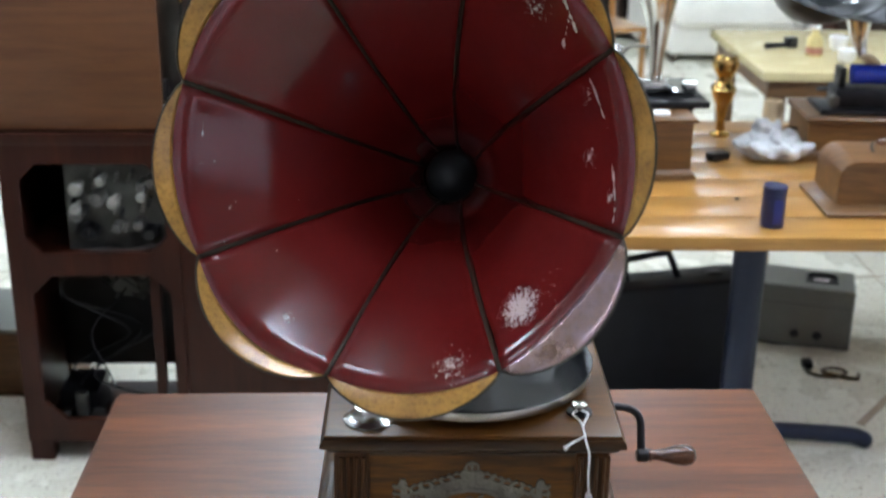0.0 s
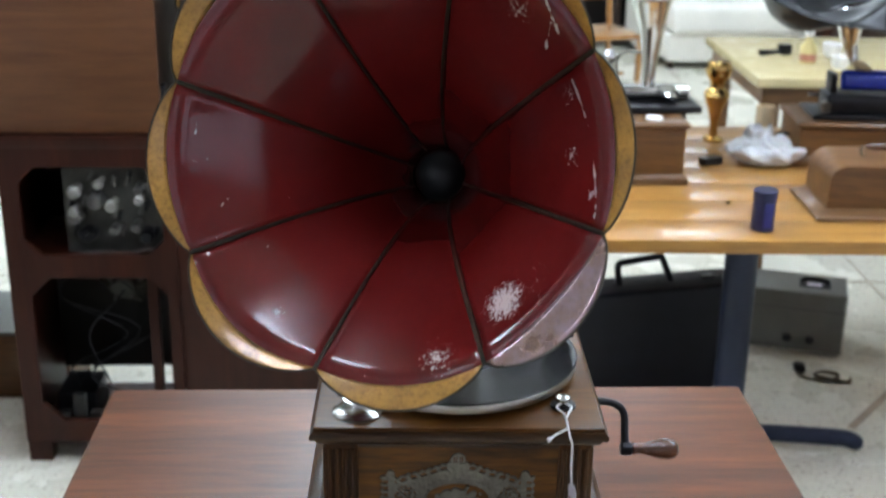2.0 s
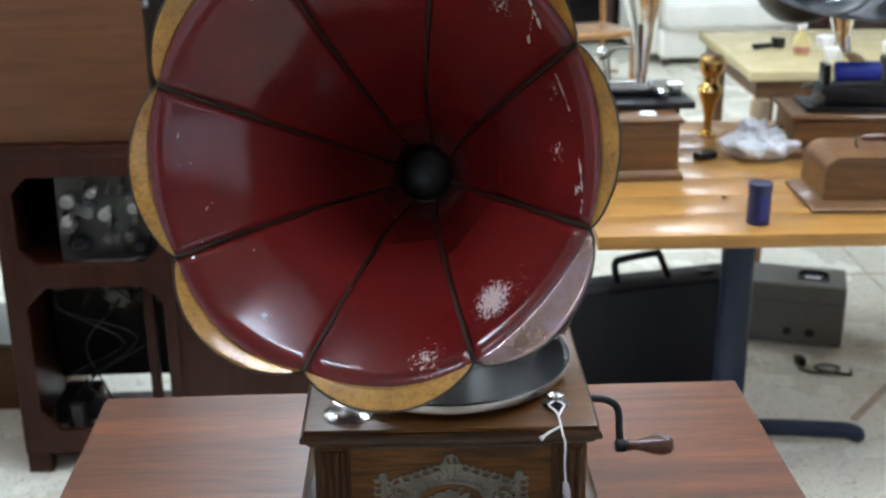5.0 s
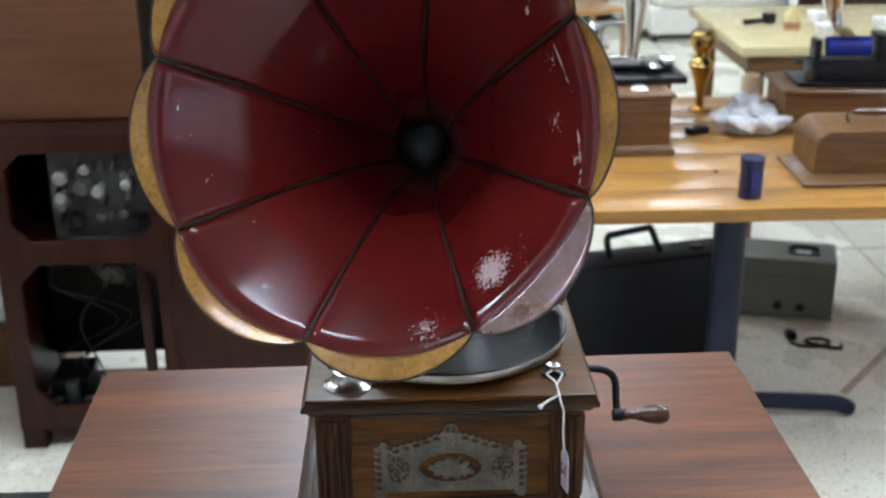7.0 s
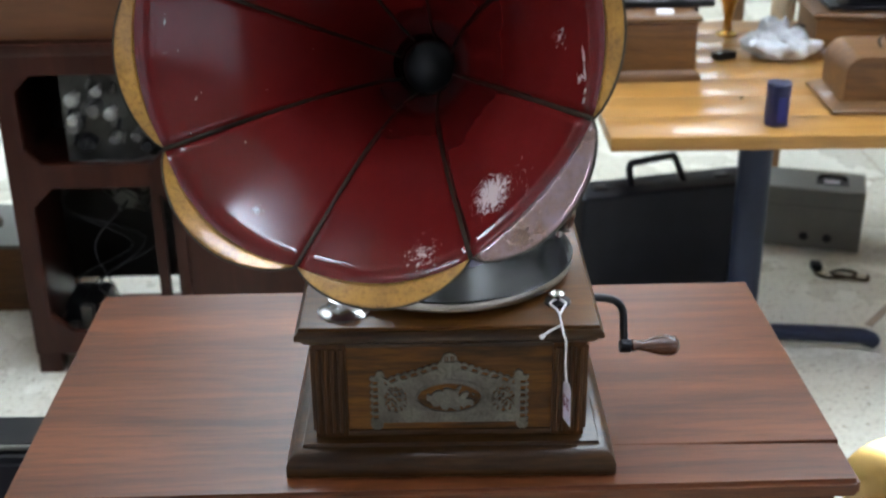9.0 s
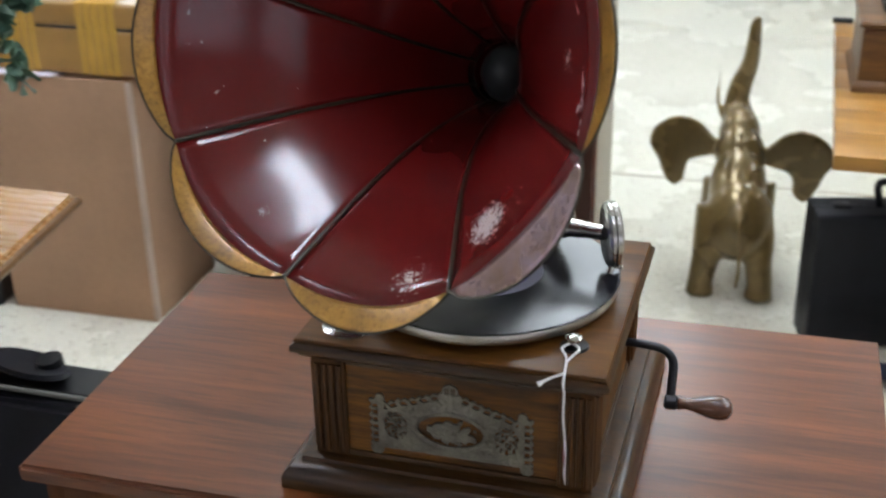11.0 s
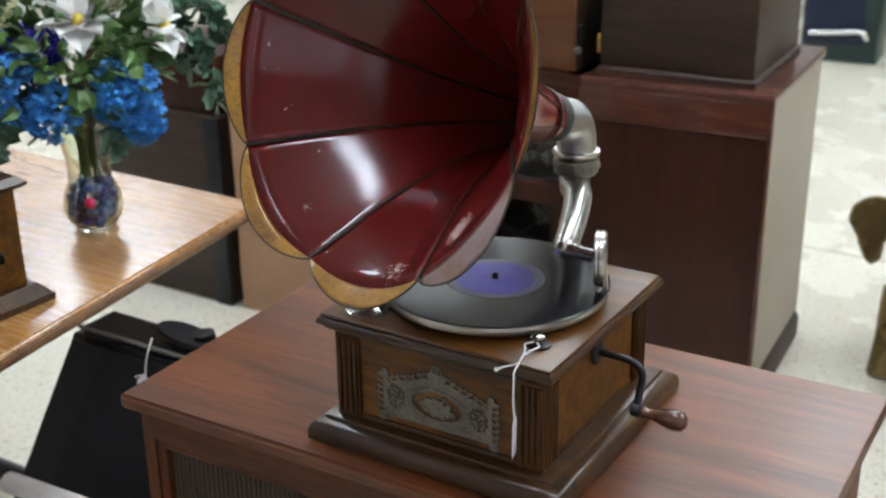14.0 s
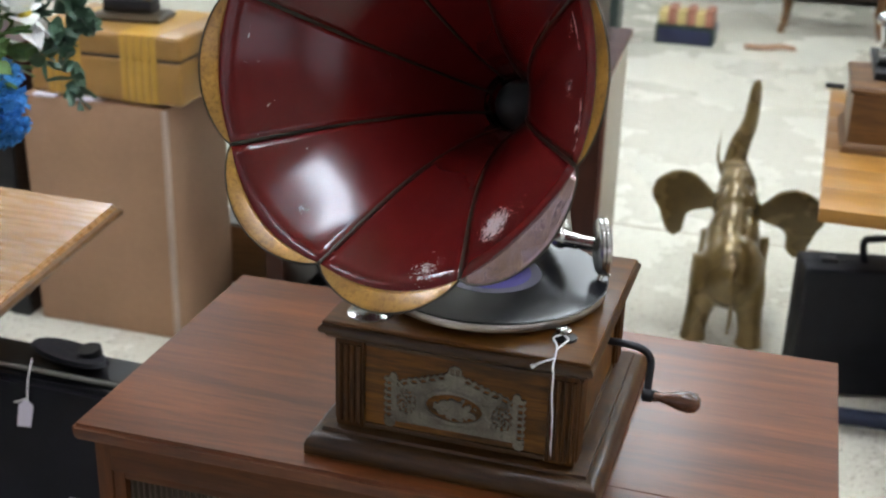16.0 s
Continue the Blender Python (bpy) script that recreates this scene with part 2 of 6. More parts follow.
M = dict(
    red=lacquer("red_lacquer"),
    red_back=lacquer("red_lacquer_outer"),
    gold=gold_paint("gold_band_paint", False),
    gold_worn_sheen=gold_paint("worn_sheen_gold_band_paint", True),
    seam=plain("tarnished_seam", (0.035, 0.03, 0.018), 0.4, 0.5, vary=0.4, scale=60),
    satin_nickel=plain("satin_nickel", (0.44, 0.44, 0.42), 0.36, 1.0, vary=0.22, scale=30, bump=0.15),
    nickel=plain("old_nickel", (0.46, 0.45, 0.42), 0.25, 1.0, vary=0.2, scale=40, bump=0.12),
    dull_nickel=plain("dull_nickel", (0.165, 0.15, 0.125), 0.45, 0.75, vary=0.35, scale=110, bump=0.5),
    iron=plain("blackened_iron", (0.02, 0.02, 0.022), 0.35, 0.6, vary=0.3, scale=80),
    oak=wood("gramophone_oak", (0.02, 0.007, 0.0014), (0.23, 0.088, 0.009), "x", 1.5, 0.4, 0.0, 0.55, spec=0.22),
    oak_v=wood("gramophone_oak_upright", (0.026, 0.009, 0.002), (0.11, 0.042, 0.006), "z", 1.5, 0.4, 0.0, spec=0.22),
    oak_dark=wood("gramophone_moulding", (0.018, 0.007, 0.002), (0.085, 0.036, 0.008), "x", 1.5, 0.32, 0.1, spec=0.3),
    oak_lid=wood("gramophone_lid_oak", (0.024, 0.009, 0.002), (0.15, 0.058, 0.0085), "x", 1.1, 0.3, 0.04, 0.3, spec=0.22),
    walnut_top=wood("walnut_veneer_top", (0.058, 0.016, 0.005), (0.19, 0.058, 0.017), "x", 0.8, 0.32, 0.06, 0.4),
    # Same veneer as the top; the front's weaker light is in the darker colours.
    walnut=wood("walnut_veneer_shaded", (0.045, 0.0125, 0.004), (0.135, 0.043, 0.010), "x", 0.8, 0.42, 0.0, 0.35, spec=0.2),
    walnut_v=wood("walnut_veneer_upright_shaded", (0.045, 0.0125, 0.004), (0.135, 0.043, 0.010), "z", 0.8, 0.42, 0.0, 0.35, spec=0.2),
    pine=wood("honey_pine", (0.23, 0.095, 0.018), (0.44, 0.225, 0.055), "x", 0.6, 0.3, 0.2, 0.2, 0.1),
    maple=wood("honey_maple_top", (0.30, 0.135, 0.034), (0.46, 0.225, 0.062), "x", 0.5, 0.26, 0.9, 0.15, spec=0.7),
    # Pale because the far table top's reflected light is put into its colour.
    sheen_wood=wood("pale_sheen_table_top", (0.50, 0.40, 0.20), (0.62, 0.53, 0.30), "x", 0.5, 0.25, 0.4, 0.12),
    golden_oak=wood("golden_oak", (0.08, 0.033, 0.010), (0.20, 0.094, 0.029), "x", 1.0, 0.4, 0.15, 0.35),
    mahogany=wood("dark_mahogany", (0.022, 0.0058, 0.0032), (0.05, 0.0125, 0.006), "z", 0.5, 0.38, 0.03, 0.25, spec=0.2),
    mahogany_red=wood("red_mahogany_top", (0.045, 0.0125, 0.007), (0.10, 0.029, 0.015), "x", 0.7, 0.25, 0.35, 0.25),
    dark_oak=wood("dark_oak_box", (0.02, 0.010, 0.006), (0.055, 0.029, 0.017), "x", 0.8, 0.45, 0.1, 0.4),
    panel_brown=wood("brown_panel", (0.095, 0.035, 0.013), (0.17, 0.07, 0.028), "x", 0.35, 0.4, 0.15, 0.25),
    cream=plain("cream_painted_panel", (0.38, 0.33, 0.245), 0.5, vary=0.08, scale=8),
    card=plain("corrugated_cardboard", (0.37, 0.215, 0.125), 0.75, vary=0.12, scale=12, bump=0.2),
    tape=plain("parcel_tape", (0.42, 0.31, 0.24), 0.3, vary=0.1, scale=20),
    case_tan=plain("tan_leatherette", (0.33, 0.17, 0.04), 0.42, coat=0.2, vary=0.15, scale=40, bump=0.25),
    case_yellow=plain("yellow_stripe", (0.46, 0.255, 0.035), 0.42, coat=0.2, vary=0.12, scale=40, bump=0.2),
    black_vinyl=plain("black_leatherette", (0.008, 0.008, 0.011), 0.5, spec=0.2, vary=0.3, scale=60, bump=0.4),
    black_plastic=plain("black_plastic", (0.006, 0.006, 0.007), 0.35, spec=0.25, vary=0.2, scale=30, bump=0.08),
    grey=plain("grey_hammered_case", (0.14, 0.14, 0.12), 0.5, vary=0.1, scale=50, bump=0.3),
    steel_blue=plain("blue_black_enamel", (0.010, 0.015, 0.036), 0.4, spec=0.3, vary=0.2, scale=20),
    brass=plain("polished_brass", (0.62, 0.40, 0.14), 0.2, 1.0, vary=0.2, scale=20),
    bronze=plain("brown_bronze", (0.21, 0.14, 0.05), 0.28, 0.45, coat=0.3, vary=0.35, scale=14, bump=0.3),
    bronze_dark=plain("dark_bronze", (0.055, 0.036, 0.016), 0.4, 0.5, vary=0.3, scale=20),
    blue=plain("cobalt_blue_wax", (0.012, 0.03, 0.33), 0.25, vary=0.15, scale=30),
    navy=plain("navy_printed_tube", (0.012, 0.016, 0.06), 0.35, vary=0.3, scale=30),
    ivory=plain("ivory_wax", (0.62, 0.47, 0.28), 0.45, vary=0.1, scale=20),
    white=plain("white_cotton", (0.78, 0.77, 0.76), 0.8, vary=0.05, scale=60, bump=0.3),
    paper=plain("lilac_white_card", (0.74, 0.70, 0.78), 0.7, vary=0.05, scale=40),
    ink=plain("red_brown_ink", (0.22, 0.03, 0.06), 0.7),
    label=plain("violet_record_label", (0.05, 0.038, 0.20), 0.6, vary=0.15, scale=60),
    label_ring=plain("grey_label_ring", (0.06, 0.055, 0.08), 0.5, vary=0.15),
    label_ink=plain("violet_label_print", (0.035, 0.02, 0.22), 0.5),
    vinyl=vinyl("shellac"),
    platter=plain("nickel_platter", (0.45, 0.42, 0.36), 0.3, 1.0, vary=0.2, scale=40),
    handle=wood("turned_handle", (0.05, 0.016, 0.006), (0.16, 0.06, 0.025), "x", 2.0, 0.25, 0.6),
    grille=plain("brown_grille_cloth", (0.045, 0.030, 0.018), 0.85, vary=0.3, scale=120, bump=0.6),
    rod=plain("dark_rod", (0.085, 0.055, 0.032), 0.5, vary=0.3, scale=40),
    # Near-black stands in for shade on faces inside and behind the furniture.
    dark=plain("shaded_recess", (0.012, 0.009, 0.008), 0.8, vary=0.3, scale=20),
    chassis=plain("dusty_chassis_metal", (0.095, 0.095, 0.082), 0.55, 0.5, vary=0.35, scale=40),
    ivory_dusty=plain("dusty_ivory_knob", (0.26, 0.25, 0.22), 0.5, vary=0.3, scale=40),
    tube_glass=plain("dusty_valve", (0.11, 0.105, 0.095), 0.3, 0.2, vary=0.3, scale=40),
    cup=plain("dull_dark_metal", (0.02, 0.022, 0.022), 0.5, 0.2, vary=0.3, scale=40),
    floor=terrazzo("cream_terrazzo"),
    wall=plain("painted_wall", (0.42, 0.40, 0.38), 0.8, vary=0.05, scale=4),
    ceiling=plain("ceiling_tile_white", (0.7, 0.69, 0.67), 0.9, vary=0.05, scale=30),
    lamp=glowing("fluorescent_diffuser", (0.87, 0.99, 1.09), FAR_POWER),
    tube=glowing("fluorescent_tube", (0.86, 0.95, 1.14), LAMP_POWER),
    daylight=glowing("overcast_daylight", (0.84, 0.83, 1.0), 0.95),
    pane=glass("window_glass"),
    leaf=plain("leaf_green", (0.10, 0.20, 0.055), 0.45, vary=0.4, scale=30),
    leaf_dark=plain("ivy_green", (0.085, 0.17, 0.105), 0.5, vary=0.4, scale=30),
    petal_white=plain("white_silk_petal", (0.78, 0.79, 0.76), 0.6, vary=0.06, scale=60),
    petal_yellow=plain("yellow_flower_heart", (0.72, 0.55, 0.08), 0.7, vary=0.2, scale=60),
    petal_blue=plain("blue_silk_petal", (0.06, 0.34, 0.82), 0.6, vary=0.35, scale=60),
    petal_violet=plain("violet_silk_petal", (0.05, 0.03, 0.45), 0.6, vary=0.3, scale=60),
    petal_cream=plain("cream_green_petal", (0.66, 0.70, 0.42), 0.6, vary=0.15, scale=60),
    stem=plain("stem_green", (0.06, 0.12, 0.02), 0.5, vary=0.3, scale=30),
    vase_glass=glass("clear_vase_glass", (0.86, 0.9, 0.78)),
    vase_blue=plain("iridescent_blue_glass", (0.09, 0.13, 0.36), 0.1, 0.6, coat=0.9, vary=0.7, scale=70, bump=0.8, coat_rough=0.05),
    bead_violet=plain("violet_glass_bead", (0.05, 0.035, 0.22), 0.08, 0.2, coat=0.8, vary=0.3, scale=60),
    bead_red=plain("red_glass_bead", (0.6, 0.02, 0.10), 0.12, coat=0.6, vary=0.15, scale=60),
    bag=plain("crumpled_film", (0.90, 0.91, 0.93), 0.2, coat=0.5, vary=0.25, scale=50),
    sofa=plain("white_upholstery", (0.80, 0.77, 0.70), 0.85, vary=0.08, scale=12),
    red_print=plain("orange_red_print", (0.40, 0.17, 0.11), 0.6),
    yellow_print=plain("pale_yellow_print", (0.60, 0.48, 0.20), 0.6),
    green_dark=plain("dark_green_paint", (0.005, 0.022, 0.019), 0.4),
    curtain=plain("grey_lilac_curtain", (0.42, 0.40, 0.45), 0.9, vary=0.1, scale=8),
    silver_blue=plain("bright_plated_metal", (0.72, 0.73, 0.74), 0.13, 1.0, vary=0.12, scale=20),
    red_sticker=plain("red_sticker", (0.5, 0.02, 0.03), 0.4),
)

M["maple"].node_tree.nodes["Principled BSDF"].inputs["Coat Roughness"].default_value = 0.27
M["bag"].node_tree.nodes["Principled BSDF"].inputs["Transmission Weight"].default_value = 0.3


# ---- building ----
def thing(name, x, y, z, rz=0.0, label="", category="", group="", kind=""):
    ob = new(name)
    ob.empty_display_size = 0.05
    ob.matrix_basis = pose(x, y, z, 0, 0, rz)
    return tagged(ob, label, category, group, kind)


def part(name, bm, material, parent=None, label="", smooth=True, kind=""):
    me = bpy.data.meshes.new(name)
    bm.to_mesh(me)
    bm.free()
    for p in me.polygons:
        p.use_smooth = smooth
    if smooth:
        me.set_sharp_from_angle(angle=radians(38))
    me.materials.append(material)
    ob = new(name, me)
    ob.parent = parent
    return tagged(ob, label, kind=kind)


def block(x0, x1, y0, y1, z0, z1, bevel=0.0, seg=2, m=None, bm=None):
    bm = bm or bmesh.new()
    vs = bmesh.ops.create_cube(bm, size=1.0)["verts"]
    bmesh.ops.transform(bm, matrix=Matrix.Translation(((x0 + x1) / 2, (y0 + y1) / 2, (z0 + z1) / 2)) @ Matrix.Diagonal((x1 - x0, y1 - y0, z1 - z0, 1)), verts=vs)
    if bevel:
        es = list({e for v in vs for e in v.link_edges})
        r = bmesh.ops.bevel(bm, geom=es, offset=bevel, segments=seg, profile=0.6, affect="EDGES")
        vs = list({v for f in r["faces"] for v in f.verts} | {v for v in vs if v.is_valid})
    if m is not None:
        bmesh.ops.transform(bm, matrix=m, verts=[v for v in vs if v.is_valid])
    return bm


def lathe(profile, seg=32, m=None, bm=None, close=True):
    """A turned form round z from (radius, height) pairs."""
    bm = bm or bmesh.new()
    rings = []
    for r, z in profile:
        rings.append([bm.verts.new((r * math.cos(a), r * math.sin(a), z)) for a in [2 * math.pi * k / seg for k in range(seg)]])
    for a, b in zip(rings, rings[1:]):
        for k in range(seg):
            bm.faces.new((a[k], a[(k + 1) % seg], b[(k + 1) % seg], b[k]))
    if close:
        bm.faces.new(rings[0][::-1])
        bm.faces.new(rings[-1])
    if m is not None:
        bmesh.ops.transform(bm, matrix=m, verts=[v for ring in rings for v in ring])
    return bm


def sweep(points, radii, seg=12, bm=None, cap=True, flat=1.0):
    """A tube along points, of one radius or one for each point."""
    bm = bm or bmesh.new()
    pts = [Vector(p) for p in points]
    rad = radii if isinstance(radii, (list, tuple)) else [radii] * len(pts)
    side, rings = None, []
    for i, p in enumerate(pts):
        d = (pts[min(i + 1, len(pts) - 1)] - pts[max(i - 1, 0)]).normalized()
        if side is None:
            side = d.orthogonal().normalized()
        side = (side - d * side.dot(d)).normalized()
        up = d.cross(side)
        rings.append([bm.verts.new(p + rad[i] * (math.cos(a) * side + flat * math.sin(a) * up)) for a in [2 * math.pi * k / seg for k in range(seg)]])
    for a, b in zip(rings, rings[1:]):
        for k in range(seg):
            bm.faces.new((a[k], a[(k + 1) % seg], b[(k + 1) % seg], b[k]))
    if cap:
        bm.faces.new(rings[0][::-1])
        bm.faces.new(rings[-1])
    return bm


def curve_pts(ctrl, n=8):
    """Points on a smooth curve through the control points."""
    p = [Vector(c) for c in ctrl]
    p = [2 * p[0] - p[1]] + p + [2 * p[-1] - p[-2]]
    out = []
    for i in range(1, len(p) - 2):
        for k in range(n):
            t = k / n
            out.append(0.5 * (2 * p[i] + (p[i + 1] - p[i - 1]) * t + (2 * p[i - 1] - 5 * p[i] + 4 * p[i + 1] - p[i + 2]) * t * t + (3 * p[i] - p[i - 1] - 3 * p[i + 1] + p[i + 2]) * t ** 3))
    return out + [p[-2]]


def prism(outline, depth, m=None, bm=None):
    """An outline of (x, z) pairs, given thickness along y."""
    bm = bm or bmesh.new()
    a = [bm.verts.new((x, 0, z)) for x, z in outline]
    b = [bm.verts.new((x, depth, z)) for x, z in outline]
    bm.faces.new(a)
    bm.faces.new(b[::-1])
    for i in range(len(a)):
        j = (i + 1) % len(a)
        bm.faces.new((a[j], a[i], b[i], b[j]))
    if m is not None:
        bmesh.ops.transform(bm, matrix=m, verts=a + b)
    bmesh.ops.recalc_face_normals(bm, faces=bm.faces[:])
    return bm


def moulded(x0, x1, y0, y1, profile, bm=None):
    """A rectangular slab whose edge follows (outset, height) pairs."""
    bm = bm or bmesh.new()
    rings = [[bm.verts.new(p) for p in ((x0 - o, y0 - o, z), (x1 + o, y0 - o, z), (x1 + o, y1 + o, z), (x0 - o, y1 + o, z))] for o, z in profile]
    for a, b in zip(rings, rings[1:]):
        for k in range(4):
            bm.faces.new((a[k], a[(k + 1) % 4], b[(k + 1) % 4], b[k]))
    bm.faces.new(rings[0][::-1])
    bm.faces.new(rings[-1])
    return bm


def ball(x, y, z, rx, ry=None, rz=None, seg=16, bm=None, m=None):
    bm = bm or bmesh.new()
    vs = bmesh.ops.create_uvsphere(bm, u_segments=seg, v_segments=max(6, seg // 2), radius=1.0)["verts"]
    mm = Matrix.Translation((x, y, z)) @ (m or Matrix()) @ Matrix.Diagonal((rx, ry or rx, rz or rx, 1))
    bmesh.ops.transform(bm, matrix=mm, verts=vs)
    return bm


def shape_text(body, size, material, parent, m, name="lettering"):
    cu = bpy.data.curves.new(name, "FONT")
    cu.body, cu.size, cu.extrude, cu.align_x, cu.align_y = body, size, 0.0002, "CENTER", "CENTER"
    tmp = bpy.data.objects.new(name, cu)
    me = bpy.data.meshes.new_from_object(tmp)
    bpy.data.objects.remove(tmp)
    me.materials.append(material)
    ob = new(name, me)
    ob.matrix_basis = m
    ob.parent = parent
    return ob


# ---- structure ----
X0, X1, Y0, Y1 = -5.5, 5.5, -5.5, 8.6
floor = tagged(part("floor", block(X0 - 0.3, X1 + 0.3, Y0 - 0.3, Y1 + 0.3, -0.1, 0), M["floor"]), "cream speckled polished terrazzo floor", "floor", kind="structure")
strip_mat = plain("brass_floor_strip", (0.33, 0.25, 0.17), 0.4, 0.3)
for i, (x0, x1, y0, y1) in enumerate([(1.62, 1.626, Y0, Y1), (-2.4, -2.394, Y0, Y1), (X0, X1, 2.9, 2.906), (X0, X1, -1.9, -1.894)]):
    part("joint_strip", block(x0, x1, y0, y1, -0.004, 0.0015 + 0.0002 * i), strip_mat, floor)
part("joint_strip", block(0, 0.9, -0.011, 0.011, -0.004, 0.0019, m=pose(1.18, 1.77, 0, 0, 0, 50)), strip_mat, floor)
ceiling = tagged(part("ceiling", block(X0 - 0.3, X1 + 0.3, Y0 - 0.3, Y1 + 0.3, CEIL, CEIL + 0.1), M["ceiling"]), "white ceiling", "ceiling", kind="structure")
for nm, b in (("wall_north", (X0, X1, Y1, Y1 + 0.2)), ("wall_west", (X0 - 0.2, X0, Y0, Y1))):
    tagged(part(nm, block(*b, 0, CEIL), M["wall"]), "plain painted wall", "wall", kind="structure")
east = block(X1, X1 + 0.2, -1.6, Y1, 0, CEIL)
block(X1, X1 + 0.2, Y0, -5.3, 0, CEIL, bm=east)
block(X1, X1 + 0.2, -5.3, -1.6, 0, 0.55, bm=east)
block(X1, X1 + 0.2, -5.3, -1.6, 2.75, CEIL, bm=east)
tagged(part("wall_east", east, M["wall"]), "painted wall with a wide window", "wall", kind="structure")
wide = thing("window_4", X1 + 0.1, -3.45, 0.55, 0, "wide side window with a white frame", "window", kind="structure")
for b in ((-1.85, -1.8, 0, 2.2), (1.8, 1.85, 0, 2.2), (-1.8, 1.8, 0, 0.05), (-1.8, 1.8, 2.15, 2.2), (-0.02, 0.02, 0.05, 2.15)):
    part("window_frame", block(-0.03, 0.03, b[0], b[1], b[2], b[3]), M["ceiling"], wide)
for b in ((-1.8, -0.02), (0.02, 1.8)):
    part("pane", block(-0.004, 0.004, b[0], b[1], 0.05, 2.15), M["pane"], wide).visible_shadow = False
tagged(part("backdrop", block(X1 + 1.0, X1 + 1.1, -7.0, 0.5, -0.1, 4.0), M["daylight"]), "bright overcast daylight outside the side window", "backdrop", kind="structure")
# Shop-window wall behind the camera.
south = bmesh.new()
block(X0, X1, Y0 - 0.2, Y0, 0, 0.55, bm=south)
block(X0, X1, Y0 - 0.2, Y0, 2.75, CEIL, bm=south)
BAYS = [(-5.0, -2.9), (-2.5, -0.9), (1.6, 5.2)]
for x0, x1 in zip([X0] + [b for _, b in BAYS], [a for a, _ in BAYS] + [X1]):
    block(x0, x1, Y0 - 0.2, Y0, 0.55, 2.75, bm=south)
tagged(part("wall_south", south, M["wall"]), "painted wall with shop windows", "wall", kind="structure")
for i, (x0, x1) in enumerate(BAYS):
    w = thing("window_%d" % (i + 1), (x0 + x1) / 2, Y0 - 0.1, 0.55, 0, "large shop window with a white frame", "window", kind="structure")
    h = (x1 - x0) / 2
    for b in ((-h, -h + 0.05, 0, 2.2), (h - 0.05, h, 0, 2.2), (-h + 0.05, h - 0.05, 0, 0.05), (-h + 0.05, h - 0.05, 2.15, 2.2), (-0.02, 0.02, 0.05, 2.15)):
        part("window_frame", block(b[0], b[1], -0.03, 0.03, b[2], b[3]), M["ceiling"], w)
    for sx in (-1, 1):
        p = part("pane", block(min(sx * 0.02, sx * (h - 0.05)), max(sx * 0.02, sx * (h - 0.05)), -0.004, 0.004, 0.05, 2.15), M["pane"], w)
        p.visible_shadow = False
tagged(part("backdrop", block(X0 - 1, X1 + 1, Y0 - 1.6, Y0 - 1.5, -0.1, 4.0), M["daylight"]), "bright overcast daylight outside the windows", "backdrop", kind="structure")

# Fluorescent fittings under the ceiling, all out of view.
def ceiling_light(x, y, rz=0.0):
    t = thing("ceiling_light", x, y, CEIL - 0.002, rz, "white ceiling fitting with two fluorescent tubes", "ceiling light", "ceiling lights")
    part("housing", block(-0.14, 0.14, -0.62, 0.62, -0.05, 0, 0.006), M["ceiling"], t)
    for x0 in (-0.07, 0.07):
        part("tube", sweep([(x0, -0.6, -0.075), (x0, 0.6, -0.075)], 0.019, 12), M["tube"], t)
        for s in (-0.6, 0.6):
            part("socket", block(x0 - 0.018, x0 + 0.018, s - 0.012, s + 0.012, -0.095, -0.048, 0.003), M["ceiling"], t)
    return t


def troffer(x, y):
    t = thing("ceiling_troffer", x, y, CEIL - 0.001, 0, "white recessed ceiling panel light with a bright diffuser", "ceiling light", "ceiling panels")
    for b in ((-0.33, -0.3, -0.63, 0.63), (0.3, 0.33, -0.63, 0.63), (-0.3, 0.3, -0.63, -0.6), (-0.3, 0.3, 0.6, 0.63)):
        part("trim", block(*b, -0.03, 0, 0.003), M["ceiling"], t)
    part("diffuser", block(-0.3, 0.3, -0.6, 0.6, -0.02, -0.008), M["lamp"], t)
    return t


first_light = ceiling_light(0.08, -0.45, 54)
# The last two are added to brighten the flowers and the right-hand floor.
for x, y, rz in ((-2.55, 0.4, 20), (-2.6, -3.4, 0), (2.4, 0.1, 0)):
    copy_thing(first_light, pose(x, y, CEIL - 0.002, 0, 0, rz))
first_panel = troffer(-0.55, 1.75)
# (-4.7, 3.6) and (2.2, 0.95) are placed to brighten left table and floor.
for x, y in ((-4.7, 3.6), (-0.3, 3.9), (1.3, 1.7), (2.2, 0.95), (-3.4, 1.5), (1.3, 6.2), (-1.6, 6.2), (3.9, 5.2), (-3.8, 5.6)):
    copy_thing(first_panel, pose(x, y, CEIL - 0.001))


